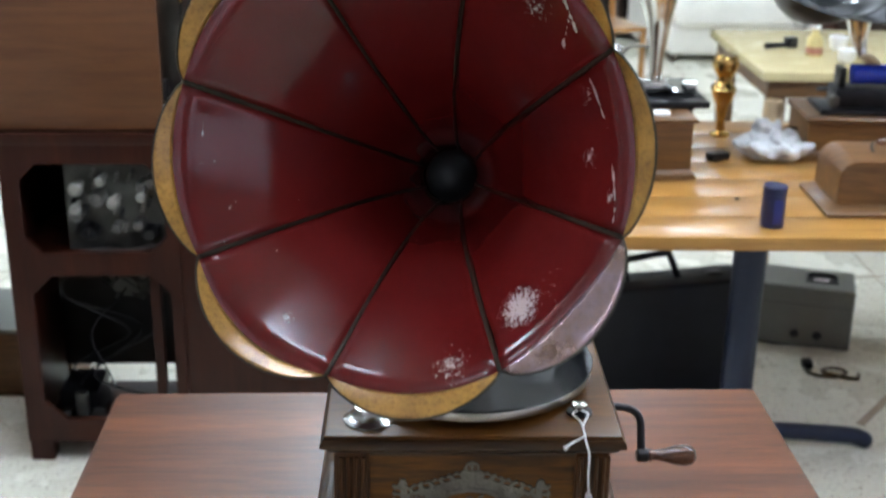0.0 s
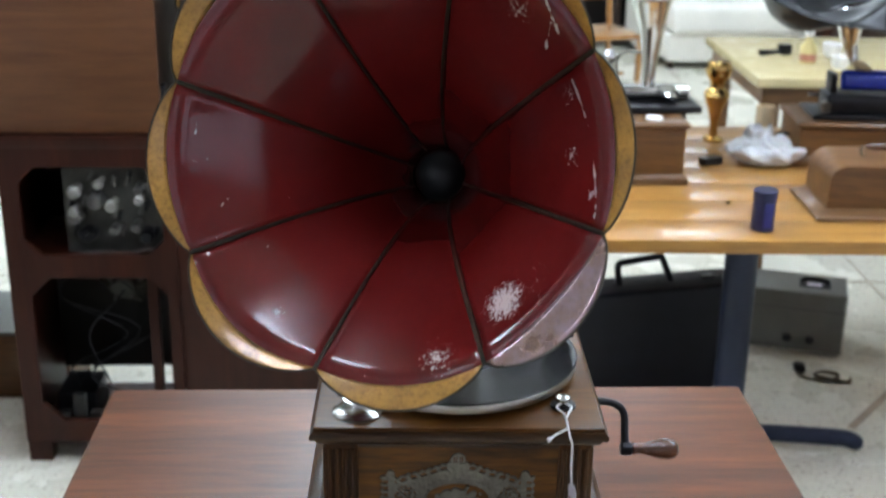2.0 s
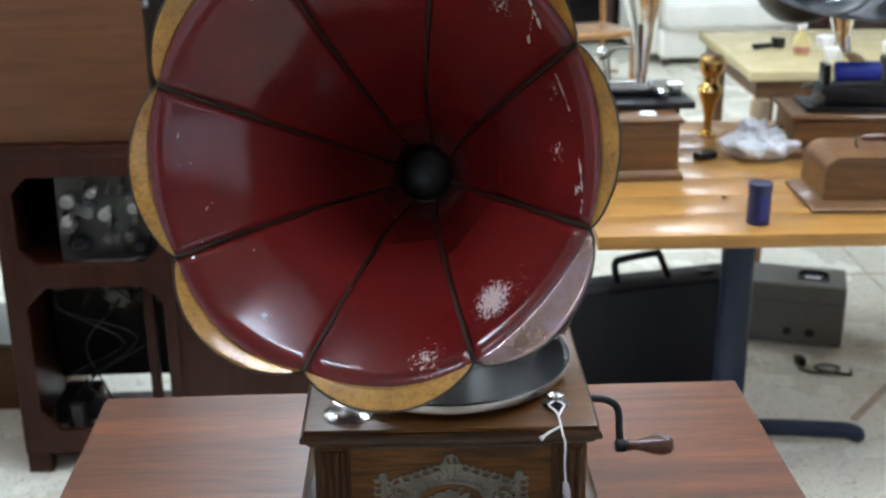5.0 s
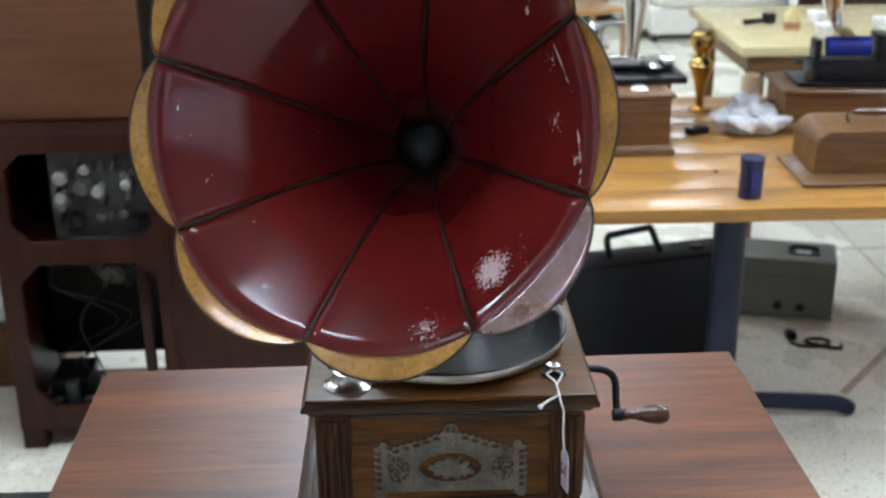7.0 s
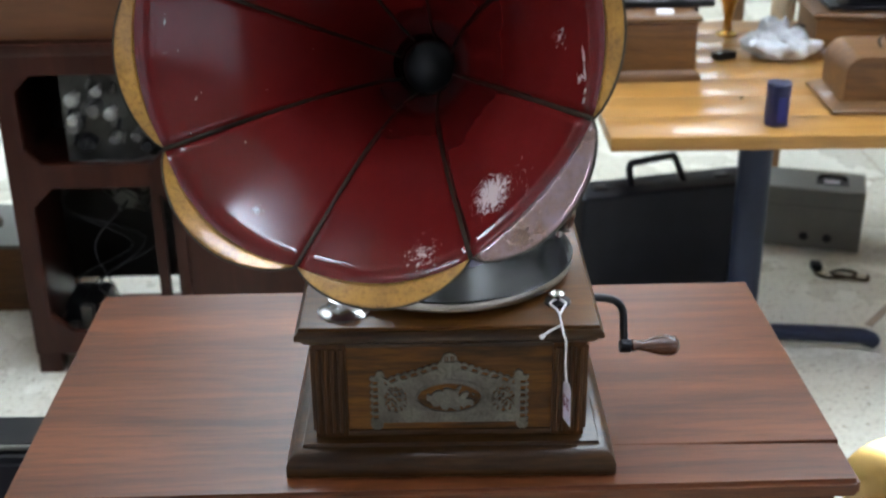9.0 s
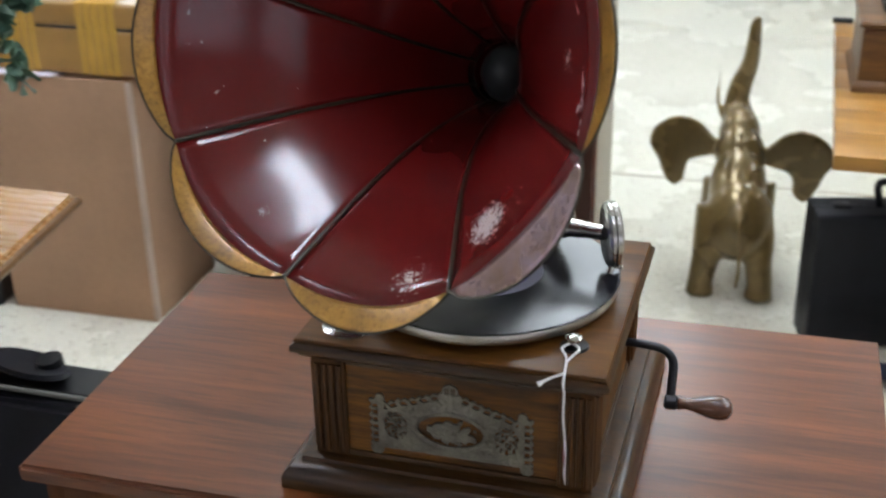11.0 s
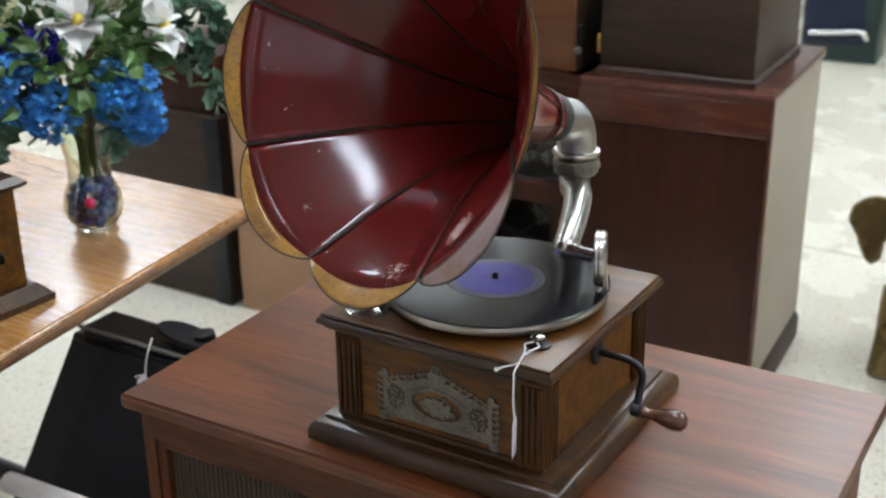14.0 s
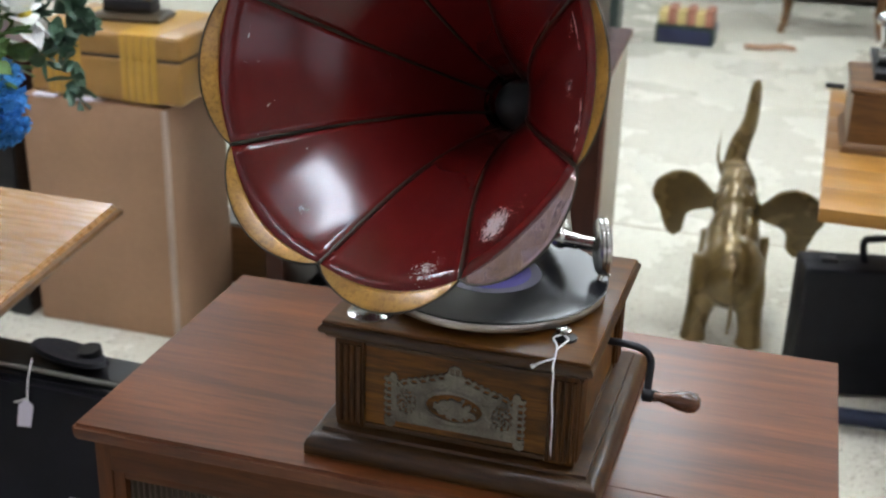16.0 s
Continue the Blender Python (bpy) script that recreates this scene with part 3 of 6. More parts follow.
# ---- console cabinet ----
def console_cabinet():
    W, D, H = 0.445, 0.24, 0.85
    t = thing("console_cabinet", -0.022, 0.05, 0, 1.2, "walnut-veneered console cabinet with a brown cloth speaker grille", "cabinet")
    ty = 0.022
    prof = [(-0.006, H - ty), (-0.002, H - ty + 0.003), (0.0, H - 0.012), (-0.001, H - 0.006), (-0.007, H)]
    sx, sy = 0.06, -0.163
    bm = bmesh.new()
    ring = [(-W, -D), (W, -D), (W, sy), (sx, sy), (sx, D), (-W, D)]
    lo, hi = [bm.verts.new((x, y, H - ty)) for x, y in ring], [bm.verts.new((x, y, H)) for x, y in ring]
    bm.faces.new(lo[::-1])
    bm.faces.new(hi)
    for i in range(6):
        bm.faces.new((lo[i], lo[(i + 1) % 6], hi[(i + 1) % 6], hi[i]))
    outer = [e for e in bm.edges if max(abs(v.co.x) for v in e.verts) > W - 0.01 and e.verts[0].co.z == e.verts[1].co.z or all(abs(abs(v.co.y) - D) < 0.01 for v in e.verts)]
    bmesh.ops.bevel(bm, geom=outer, offset=0.005, segments=3, affect="EDGES")
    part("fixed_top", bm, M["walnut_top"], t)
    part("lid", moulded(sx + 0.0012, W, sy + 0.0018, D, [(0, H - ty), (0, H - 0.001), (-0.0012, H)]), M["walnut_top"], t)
    w, d = W - 0.02, D - 0.018
    z0, z1 = 0.14, H - ty
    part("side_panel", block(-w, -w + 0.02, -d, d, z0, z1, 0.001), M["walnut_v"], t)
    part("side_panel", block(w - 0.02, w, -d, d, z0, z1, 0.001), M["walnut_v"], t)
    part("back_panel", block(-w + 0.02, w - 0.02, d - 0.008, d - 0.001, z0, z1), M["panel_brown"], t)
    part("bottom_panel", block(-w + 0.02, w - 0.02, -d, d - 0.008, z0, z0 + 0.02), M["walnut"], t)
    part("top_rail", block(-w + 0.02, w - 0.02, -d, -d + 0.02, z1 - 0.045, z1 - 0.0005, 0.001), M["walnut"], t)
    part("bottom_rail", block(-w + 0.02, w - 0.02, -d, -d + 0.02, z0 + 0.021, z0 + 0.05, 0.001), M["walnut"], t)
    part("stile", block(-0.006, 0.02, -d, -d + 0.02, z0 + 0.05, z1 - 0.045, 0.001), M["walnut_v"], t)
    # Left bay: a framed grille of thin rods over cloth.
    a, b, c, e = -w + 0.02, -0.006, z0 + 0.05, z1 - 0.045
    bay = part("grille_frame", block(a, a + 0.016, -d + 0.003, -d + 0.02, c, e, 0.002), M["walnut_v"], t)
    part("frame_rail", block(a + 0.016, b - 0.016, -d + 0.003, -d + 0.02, e - 0.012, e, 0.002), M["walnut"], bay)
    part("frame_rail", block(a + 0.016, b - 0.016, -d + 0.003, -d + 0.02, c, c + 0.012, 0.002), M["walnut"], bay)
    part("frame_rail", block(b - 0.016, b, -d + 0.003, -d + 0.02, c, e, 0.002), M["walnut_v"], bay)
    part("grille_cloth", block(a + 0.016, b - 0.016, -d + 0.014, -d + 0.018, c + 0.012, e - 0.012), M["grille"], bay)
    n = 46
    for i in range(n):
        x = a + 0.02 + (b - a - 0.04) * i / (n - 1)
        part("rod", sweep([(x, -d + 0.0125, c + 0.012), (x, -d + 0.0125, e - 0.012)], 0.0013, 5), M["rod"], bay, smooth=False)
    for k in (1, 2, 3):
        z = c + (e - c) * k / 4
        part("cross_rod", sweep([(a + 0.016, -d + 0.0105, z), (b - 0.016, -d + 0.0105, z)], 0.0011, 5), M["rod"], bay)
    # Right bay: two doors.
    for x0, x1 in ((0.022, 0.208), (0.211, w - 0.022)):
        door = part("door", block(x0, x1, -d + 0.001, -d + 0.019, c + 0.002, e - 0.002, 0.0015), M["walnut_v"], t)
        kx = x1 - 0.02 if x0 < 0.1 else x0 + 0.02
        part("knob", lathe([(0.004, 0), (0.004, 0.008), (0.011, 0.012), (0.011, 0.018), (0.006, 0.022)], 16, pose(kx, -d + 0.001, 0.5, 90)), M["brass"], door)
    for x in (-w + 0.05, w - 0.05):
        for y in (-d + 0.05, d - 0.05):
            part("leg", lathe([(0.011, 0), (0.013, 0.004), (0.022, z0)], 16, Matrix.Translation((x, y, 0))), M["walnut_v"], t)
    return t


console_cabinet()


# ---- gramophone ----
BASE = 0.85
HORN_C = Vector((-0.078, -0.136, 0.459))
YAW, PITCH, PHASE = radians(12.5), radians(13.3), radians(209.7)
NRM = Vector((-math.sin(YAW) * math.cos(PITCH), -math.cos(YAW) * math.cos(PITCH), math.sin(PITCH)))
RIGHT = (-NRM).cross(Vector((0, 0, 1))).normalized()
UPW = RIGHT.cross(-NRM)
NECK = Vector((-0.02, 0.15, 0.356))
R_RIM, R_NECK = 0.224, 0.033


LIP = (0.0155, 0.0175, 0.0215, 0.0185, 0.018, 0.019, 0.0195, 0.0145)
BULGE = (0.043, 0.034, 0.018, -0.006, 0.0, 0.01, 0.014, 0.006)


def horn_point(a, f, k, dent=0.0):
    """A point of petal k: a from the neck (0) to the lip's start (1) and the lip's edge (2), f across the petal from seam to seam."""
    ang = PHASE + (k + f) * math.pi / 4
    s = min(a, 1.0)
    mid = math.sin(math.pi * f)
    b = min(s, 0.8)
    r = R_NECK + (R_RIM - R_NECK) * (0.42 * b + 0.58 * b ** 2.4 + 1.438 * (s - b)) / 0.963
    q = max(0.0, (s - 0.45) / 0.55)
    u = (q * q if q < 0.64 else 0.41 + 1.28 * (q - 0.64)) / 0.87
    flat = -0.058 * min(1.0, s * 4)
    r *= 1 + (flat + (BULGE[k % 8] - flat) * u - dent * s ** 9) * mid
    out = NECK.lerp(HORN_C, s)
    if a > 1:
        lip = (a - 1) * mid ** 0.75
        r += lip * (LIP[k % 8] + dent * 0.2)
        out = out + NRM * (0.018 * lip - 0.003 * lip * lip)
    return out + r * (math.cos(ang) * RIGHT + math.sin(ang) * UPW)


def sheet(rows):
    bm = bmesh.new()
    vs = [[bm.verts.new(p) for p in row] for row in rows]
    for a, b in zip(vs, vs[1:]):
        for i in range(len(a) - 1):
            q = [a[i], a[i + 1], b[i + 1], b[i]]
            if (q[0].co - q[3].co).length < 1e-7:
                q.pop(3)
            elif (q[1].co - q[2].co).length < 1e-7:
                q.pop(2)
            bm.faces.new(q)
    return bm


def thicken(ob, t, offset):
    md = ob.modifiers.new("sheet_metal", "SOLIDIFY")
    md.thickness, md.offset = t, offset
    return ob


def gramophone():
    g = thing("gramophone", 0, 0, BASE, 0, "oak gramophone with a red petal horn edged in gold", "gramophone")
    # Stepped and rounded plinth.
    part("plinth", moulded(-0.152, 0.154, -0.145, 0.166, [(0.017, 0), (0.0195, 0.002), (0.0195, 0.014), (0.017, 0.021), (0.010, 0.027), (0.003, 0.0285), (0.002, 0.032), (-0.006, 0.036)]), M["oak_dark"], g)
    B, Z0, Z1 = 0.1405, 0.036, 0.147
    body = part("body", block(-B + 0.004, B - 0.004, -B + 0.004, B - 0.004, Z0 - 0.004, Z1 + 0.002), M["oak"], g)
    for sx in (-1, 1):
        for sy in (-1, 1):
            cx, cy = sx * (B - 0.017), sy * (B - 0.017)
            post = part("corner_post", block(cx - 0.017, cx + 0.017, cy - 0.017, cy + 0.017, Z0, Z1, 0.0012), M["oak_v"], g)
            for i in range(4):
                u = cx - 0.0115 + i * 0.0077
                part("reed", sweep([(u, cy + sy * 0.0172, Z0 + 0.006), (u, cy + sy * 0.0172, Z1 - 0.006)], 0.0029, 8), M["oak_v"], post)
                v = cy - 0.0115 + i * 0.0077
                part("reed", sweep([(cx + sx * 0.0172, v, Z0 + 0.006), (cx + sx * 0.0172, v, Z1 - 0.006)], 0.0029, 8), M["oak_v"], post)
    for sy in (-1, 1):
        part("panel_moulding", block(-B + 0.034, B - 0.034, sy * (B - 0.0045) - 0.003, sy * (B - 0.0045) + 0.003, Z0, Z0 + 0.007, 0.002), M["oak_dark"], g)
        part("panel_moulding", block(-B + 0.034, B - 0.034, sy * (B - 0.0045) - 0.003, sy * (B - 0.0045) + 0.003, Z1 - 0.006, Z1, 0.002), M["oak_dark"], g)
        part("panel_moulding", block(sy * (B - 0.0045) - 0.003, sy * (B - 0.0045) + 0.003, -B + 0.034, B - 0.034, Z0, Z0 + 0.007, 0.002), M["oak_dark"], g)
    lid = part("lid", moulded(-0.148, 0.148, -0.148, 0.148, [(0.0035, 0.1672), (0.0042, 0.169), (0.003, 0.1712), (-0.001, 0.1725)]), M["oak_lid"], g)
    # Shade below the lid's edge is put into the moulding's darker wood.
    part("lid_moulding", moulded(-0.148, 0.148, -0.148, 0.148, [(-0.006, Z1 + 0.0005), (-0.001, 0.150), (0.0015, 0.1535), (0.0022, 0.157), (0.0072, 0.1578), (0.008, 0.1605), (0.0075, 0.164), (0.0045, 0.167), (0.0, 0.1671)]), M["oak_dark"], lid, "edge moulding coloured dark for the shade under the lid")

    # Pierced metal plaque on the front: a plate cut by openings, with scrolled border.
    plaque(g)

    # Turntable.
    part("platter", lathe([(0.02, 0.176), (0.130, 0.177), (0.1365, 0.179), (0.1375, 0.184), (0.136, 0.188), (0.02, 0.189)], 64), M["platter"], g)
    part("platter_post", lathe([(0.012, 0.17), (0.012, 0.178)], 16), M["iron"], g)

    # Horn.
    spot = horn_point(0.86, 0.28, 2)
    spot2 = horn_point(0.93, 0.72, 1)
    worn = lacquer("red_lacquer_worn", [(tuple(spot), 0.036, 0.52), (tuple(horn_point(0.9, 0.5, 2)), 0.05, 0.16)])
    worn2 = lacquer("red_lacquer_scuffed", [(tuple(spot2), 0.035, 0.3)])
    nicks = [(tuple(horn_point(a, f, k)), r, q) for a, f, k, r, q in ((0.86, 0.45, 3, 0.02, 0.27), (0.93, 0.2, 3, 0.010, 0.35), (0.88, 0.85, 3, 0.022, 0.25), (0.9, 0.5, 4, 0.028, 0.25), (0.86, 0.1, 5, 0.02, 0.26), (0.93, 0.2, 6, 0.022, 0.25), (0.9, 0.6, 0, 0.012, 0.3))]
    hp = lambda a, f, k: tuple(horn_point(a, f, k))
    lines = [(hp(0.9, 0.93, 3), hp(0.92, 0.62, 3), 0.0012), (hp(0.93, 0.4, 3), hp(0.95, 0.16, 3), 0.0014), (hp(0.95, 0.16, 3), hp(0.955, 0.07, 3), 0.0022),
             (hp(0.88, 0.2, 4), hp(0.95, 0.3, 4), 0.0022), (hp(0.93, 0.17, 4), hp(0.97, 0.4, 4), 0.0018), (hp(0.93, 0.86, 4), hp(0.97, 0.86, 4), 0.002),
             (hp(0.93, 0.28, 7), hp(0.93, 0.2, 7), 0.0013), (hp(0.9, 0.5, 7), hp(0.9, 0.42, 7), 0.0012), (hp(0.86, 0.72, 7), hp(0.88, 0.76, 7), 0.0012), (hp(0.87, 0.47, 7), hp(0.94, 0.45, 7), 0.0007), (hp(0.5, 0.32, 7), hp(0.52, 0.24, 7), 0.0008)]
    nicked = lacquer("red_lacquer_nicked", nicks, lines)
    nf, na = 14, 18
    for k in range(8):
        dent = 0.055 if k == 2 else (0.02 if k == 1 else 0.0)
        rows = [[horn_point(a / na, f / nf, k, dent) for f in range(nf + 1)] for a in range(na + 1)]
        pet = part("horn_petal", sheet(rows), worn if k == 2 else worn2 if k == 1 else nicked, g, "scratched red lacquered petal" if k == 2 else "")
        thicken(pet, 0.0012, 0)
        band = part("rim_band", sheet([[horn_point(1 + a / 6, f / nf, k, dent) for f in range(nf + 1)] for a in range(7)]), M["gold_worn_sheen"] if k == 2 else M["gold"], pet, "worn gold painted rim band")
        thicken(band, 0.0014, 0)
        seam = [horn_point(a / 24, 0, k) for a in range(25)]
        ins = []
        for i, p in enumerate(seam):
            axis = NECK.lerp(HORN_C, i / 24)
            ins.append(p + (axis - p).normalized() * 0.0006)
        part("seam_strip", sweep(ins, [0.0014 + 0.0009 * i / 24 for i in range(25)], 8), M["seam"], g)
        edge = [horn_point(2, f / 20, k, dent) for f in range(21)]
        part("rim_wire", sweep(edge, 0.0012, 6), M["seam"], pet)
    # Neck ring, red socket, plated elbow.
    ax = (NECK - HORN_C).normalized()
    ring = lambda r, n, c: [c + r * (math.cos(2 * math.pi * i / n) * ax.orthogonal().normalized() + math.sin(2 * math.pi * i / n) * ax.cross(ax.orthogonal().normalized())) for i in range(n + 1)]
    part("neck_ring", sweep(ring(0.0345, 32, NECK), 0.0022, 8, cap=False), M["seam"], g)
    soc_end = NECK + ax * 0.03
    part("horn_socket", sweep([NECK, NECK + ax * 0.012, soc_end], [0.0335, 0.0318, 0.0305], 28, cap=False), M["red_back"], g, "red painted tapering horn socket")
    col = Vector((-0.006, 0.232, 0.287))
    el = curve_pts([soc_end - ax * 0.004, soc_end + ax * 0.014, Vector((-0.0085, 0.2145, 0.3345)), Vector((-0.007, 0.2285, 0.3155)), col + Vector((0, 0, 0.004))], 8)
    part("elbow", sweep(el, [0.0298 - 0.004 * i / (len(el) - 1) for i in range(len(el))], 24), M["satin_nickel"], g)
    throat = NECK + ax * 0.022
    part("throat_cup", ball(*throat, 0.0325, seg=24), M["cup"], g)
    part("flange", lathe([(0.026, -0.003), (0.0315, -0.002), (0.0325, 0.001), (0.0315, 0.004), (0.026, 0.006)], 32, Matrix.Translation(col)), M["nickel"], g)
    part("embossed_collar", lathe([(0.026, -0.005), (0.0295, -0.008), (0.031, -0.017), (0.0295, -0.026), (0.025, -0.03)], 32, Matrix.Translation(col)), M["dull_nickel"], g)
    for i in range(16):
        a = 2 * math.pi * i / 16
        part("collar_boss", ball(col.x + 0.0305 * math.cos(a), col.y + 0.0305 * math.sin(a), col.z - 0.017, 0.0022, 0.0022, 0.005, 8), M["dull_nickel"], g)
    # Back bracket carries the collar.
    part("back_bracket", sweep(curve_pts([col + Vector((0, 0.02, -0.018)), col + Vector((-0.01, 0.035, -0.06)), (0.0, 0.16, 0.15), (0.0, 0.142, 0.11)], 6), [0.012] * 19, 10, flat=0.5), M["iron"], g)
    # Tone arm, crosspiece, sound box and needle.
    arm = curve_pts([col + Vector((0, 0, -0.024)), col + Vector((0.004, -0.012, -0.042)), (0.02, 0.185, 0.243), (0.048, 0.115, 0.239), (0.066, 0.062, 0.234), (0.073, 0.04, 0.232)], 6)
    part("tone_arm", sweep(arm, [0.0225 - 0.009 * i / (len(arm) - 1) for i in range(len(arm))], 20), M["nickel"], g)
    part("arm_joint", ball(0.073, 0.038, 0.232, 0.0128, seg=20), M["nickel"], g)
    sb = Vector((0.124, 0.029, 0.2325))
    part("crosspiece", sweep([(0.078, 0.037, 0.232), (0.094, 0.0345, 0.232), (0.095, 0.0343, 0.232), (0.116, 0.0305, 0.2325)], [0.0095, 0.0095, 0.0082, 0.0082], 20), M["nickel"], g)
    n = Vector((0.93, 0.36, 0.02)).normalized()
    mm = Matrix.Translation(sb) @ n.to_track_quat("Z", "Y").to_matrix().to_4x4()
    box = part("sound_box", lathe([(0.012, -0.007), (0.031, -0.006), (0.0335, -0.004), (0.0335, -0.001), (0.032, 0.0), (0.0335, 0.001), (0.0335, 0.005), (0.031, 0.007), (0.028, 0.005), (0.003, 0.0045)], 40, mm), M["nickel"], g)
    part("needle_bar", sweep([sb + Vector((0.006, 0.002, -0.005)), sb + Vector((0.008, 0.003, -0.036))], 0.0022, 8), M["nickel"], box)
    part("needle_chuck", sweep([sb + Vector((0.004, 0.0, -0.03)), sb + Vector((0.001, -0.006, -0.041))], 0.0035, 10), M["nickel"], box)
    part("needle", sweep([sb + Vector((0.001, -0.006, -0.040)), (0.125, 0.021, 0.1935)], 0.0008, 6), M["iron"], box)
    part("thumb_screw", sweep([sb + Vector((0.004, -0.004, -0.033)), sb + Vector((0.014, -0.006, -0.033))], 0.0022, 8), M["nickel"], box)
    # Crank.
    cr = curve_pts([(0.13, 0.0, 0.127), (0.172, -0.001, 0.127), (0.19, -0.003, 0.123), (0.198, -0.005, 0.112), (0.1985, -0.014, 0.094), (0.199, -0.022, 0.078)], 6)
    crank = part("crank_arm", sweep(cr, 0.0046, 12), M["iron"], g, "blackened iron crank arm")
    part("crank_eye", lathe([(0.006, -0.006), (0.008, -0.004), (0.008, 0.006), (0.006, 0.008)], 16, pose(0.199, -0.023, 0.077, 0, 90)), M["iron"], crank)
    part("crank_handle", lathe([(0.005, 0.0), (0.0075, 0.002), (0.0055, 0.008), (0.007, 0.016), (0.0115, 0.032), (0.0125, 0.042), (0.011, 0.05), (0.006, 0.0545), (0.0015, 0.0555)], 20, pose(0.206, -0.023, 0.077, 0, 90, 0)), M["handle"], crank, "turned brown wooden handle")
    part("escutcheon", lathe([(0.016, 0), (0.015, 0.003), (0.008, 0.004)], 20, pose(0.1385, 0, 0.127, 0, 90)), M["iron"], g)
    # Brake and speed control on the lid.
    br = part("brake_base", lathe([(0.0265, 0.1722), (0.0265, 0.1745), (0.021, 0.178), (0.0165, 0.184), (0.0155, 0.189)], 28, Matrix.Translation((-0.107, -0.118, 0))), M["nickel"], g)
    part("brake_lever", sweep(curve_pts([(-0.125, -0.105, 0.188), (-0.107, -0.118, 0.191), (-0.09, -0.113, 0.189), (-0.085, -0.108, 0.186)], 4), 0.0028, 8, flat=0.6), M["nickel"], br)
    part("brake_spring", sweep([(-0.107 + 0.009 * math.cos(i * 0.6), -0.118 + 0.009 * math.sin(i * 0.6), 0.186 + 0.0002 * i) for i in range(34)], 0.0009, 6), M["nickel"], br)
    part("lever_knob", ball(-0.1265, -0.104, 0.188, 0.0042, seg=12), M["iron"], br)
    part("brake_screw", lathe([(0.004, 0.186), (0.004, 0.194), (0.002, 0.195)], 10, Matrix.Translation((-0.107, -0.118, 0))), M["dull_nickel"], br)
    kn = part("speed_plate", lathe([(0.014, 0.1722), (0.0135, 0.175), (0.006, 0.176)], 20, Matrix.Translation((0.113, -0.102, 0))), M["iron"], g)
    part("speed_knob", lathe([(0.004, 0.174), (0.004, 0.179), (0.0085, 0.181), (0.0085, 0.184), (0.005, 0.186)], 20, Matrix.Translation((0.112, -0.104, 0))), M["nickel"], kn)
    return g


def plaque(g):
    """A thin cast plate, pierced by openings: cells of a fine grid stay where the ornament is solid."""
    y, cell = -0.1366, 0.00075
    w, zb, zt = 0.0775, 0.047, 0.098

    def crest(x):
        return zt + 0.0035 + 0.0155 * math.exp(-(x / 0.034) ** 2) - 0.004 * math.exp(-((abs(x) - 0.062) / 0.008) ** 2)

    def solid(x, z):
        ax = abs(x)
        top = crest(x)
        # Outline: scalloped crest and sides, corner finials, feet.
        if (x / 0.0075) ** 2 + ((z - 0.1195) / 0.0075) ** 2 < 1 or ((ax - 0.0685) / 0.0042) ** 2 + ((z - 0.1015) / 0.0058) ** 2 < 1:
            return not (ax < 0.005 and 0.116 < z < 0.1235 and int((ax + 0.0012) / 0.0012) % 2 == 0)
        if z < zb:
            return zb - 0.008 < z and ((ax - 0.0725) / 0.0062) ** 2 + ((z - zb + 0.0015) / 0.0075) ** 2 < 1
        if z > top + 0.0012 * math.sin(ax * 900) or ax > w + 0.0013 * math.sin(z * 780):
            return False
        # Border row of small openings.
        if ax > 0.0705 and ax < w - 0.0018 and zb + 0.004 < z < zt - 0.003:
            return (z * 125) % 1 < 0.42
        d = top - z
        if 0.0022 < d < 0.0066 and 0.009 < ax < 0.064:
            return (ax * 98 + d * 60) % 1 < 0.4
        # Oval opening with its figure group, kept as a plain lump with ragged edges.
        ox, oz = x / 0.0315, (z - 0.0755) / 0.0165
        if ox * ox + oz * oz < 1:
            lump = (x / 0.0225) ** 2 + ((z - 0.0735) / 0.0125) ** 2
            return lump < 1.0 + 1.1 * noise.noise(Vector((x * 150, z * 150, 3.0)))
        # Leafy tracery in the side fields.
        if ((ax - 0.0535) / 0.0115) ** 2 + ((z - 0.0745) / 0.017) ** 2 < 1:
            vein = abs((z - 0.0745) - 1.2 * (ax - 0.0535)) < 0.0011
            return vein or abs(noise.noise(Vector((ax * 290, z * 290, 9.0)))) < 0.13 or noise.noise(Vector((ax * 250, z * 250, 5.0))) > 0.2
        return True

    def height(x, z):
        ox, oz = x / 0.0345, (z - 0.0755) / 0.0195
        ridge = 0.0009 * math.exp(-((math.hypot(ox, oz) - 1.03) / 0.1) ** 2)
        return ridge + 0.0007 * noise.noise(Vector((x * 260, z * 260, 1.0))) + (0.0006 if math.hypot(x / 0.0225, (z - 0.0735) / 0.0125) < 1 else 0.0)

    bm = bmesh.new()
    nx, nz = int(0.082 * 2 / cell), int(0.092 / cell)
    grid = {}

    def vert(i, k, front):
        if (i, k, front) not in grid:
            x, z = -0.082 + i * cell, 0.038 + k * cell
            grid[i, k, front] = bm.verts.new((x * 1.05, y - (0.0016 + height(x, z)) if front else y, z * 1.03 + 0.003))
        return grid[i, k, front]

    full = {(i, k) for i in range(nx) for k in range(nz) if solid(-0.082 + (i + 0.5) * cell, 0.038 + (k + 0.5) * cell)}
    for i, k in full:
        bm.faces.new([vert(i, k, True), vert(i + 1, k, True), vert(i + 1, k + 1, True), vert(i, k + 1, True)])
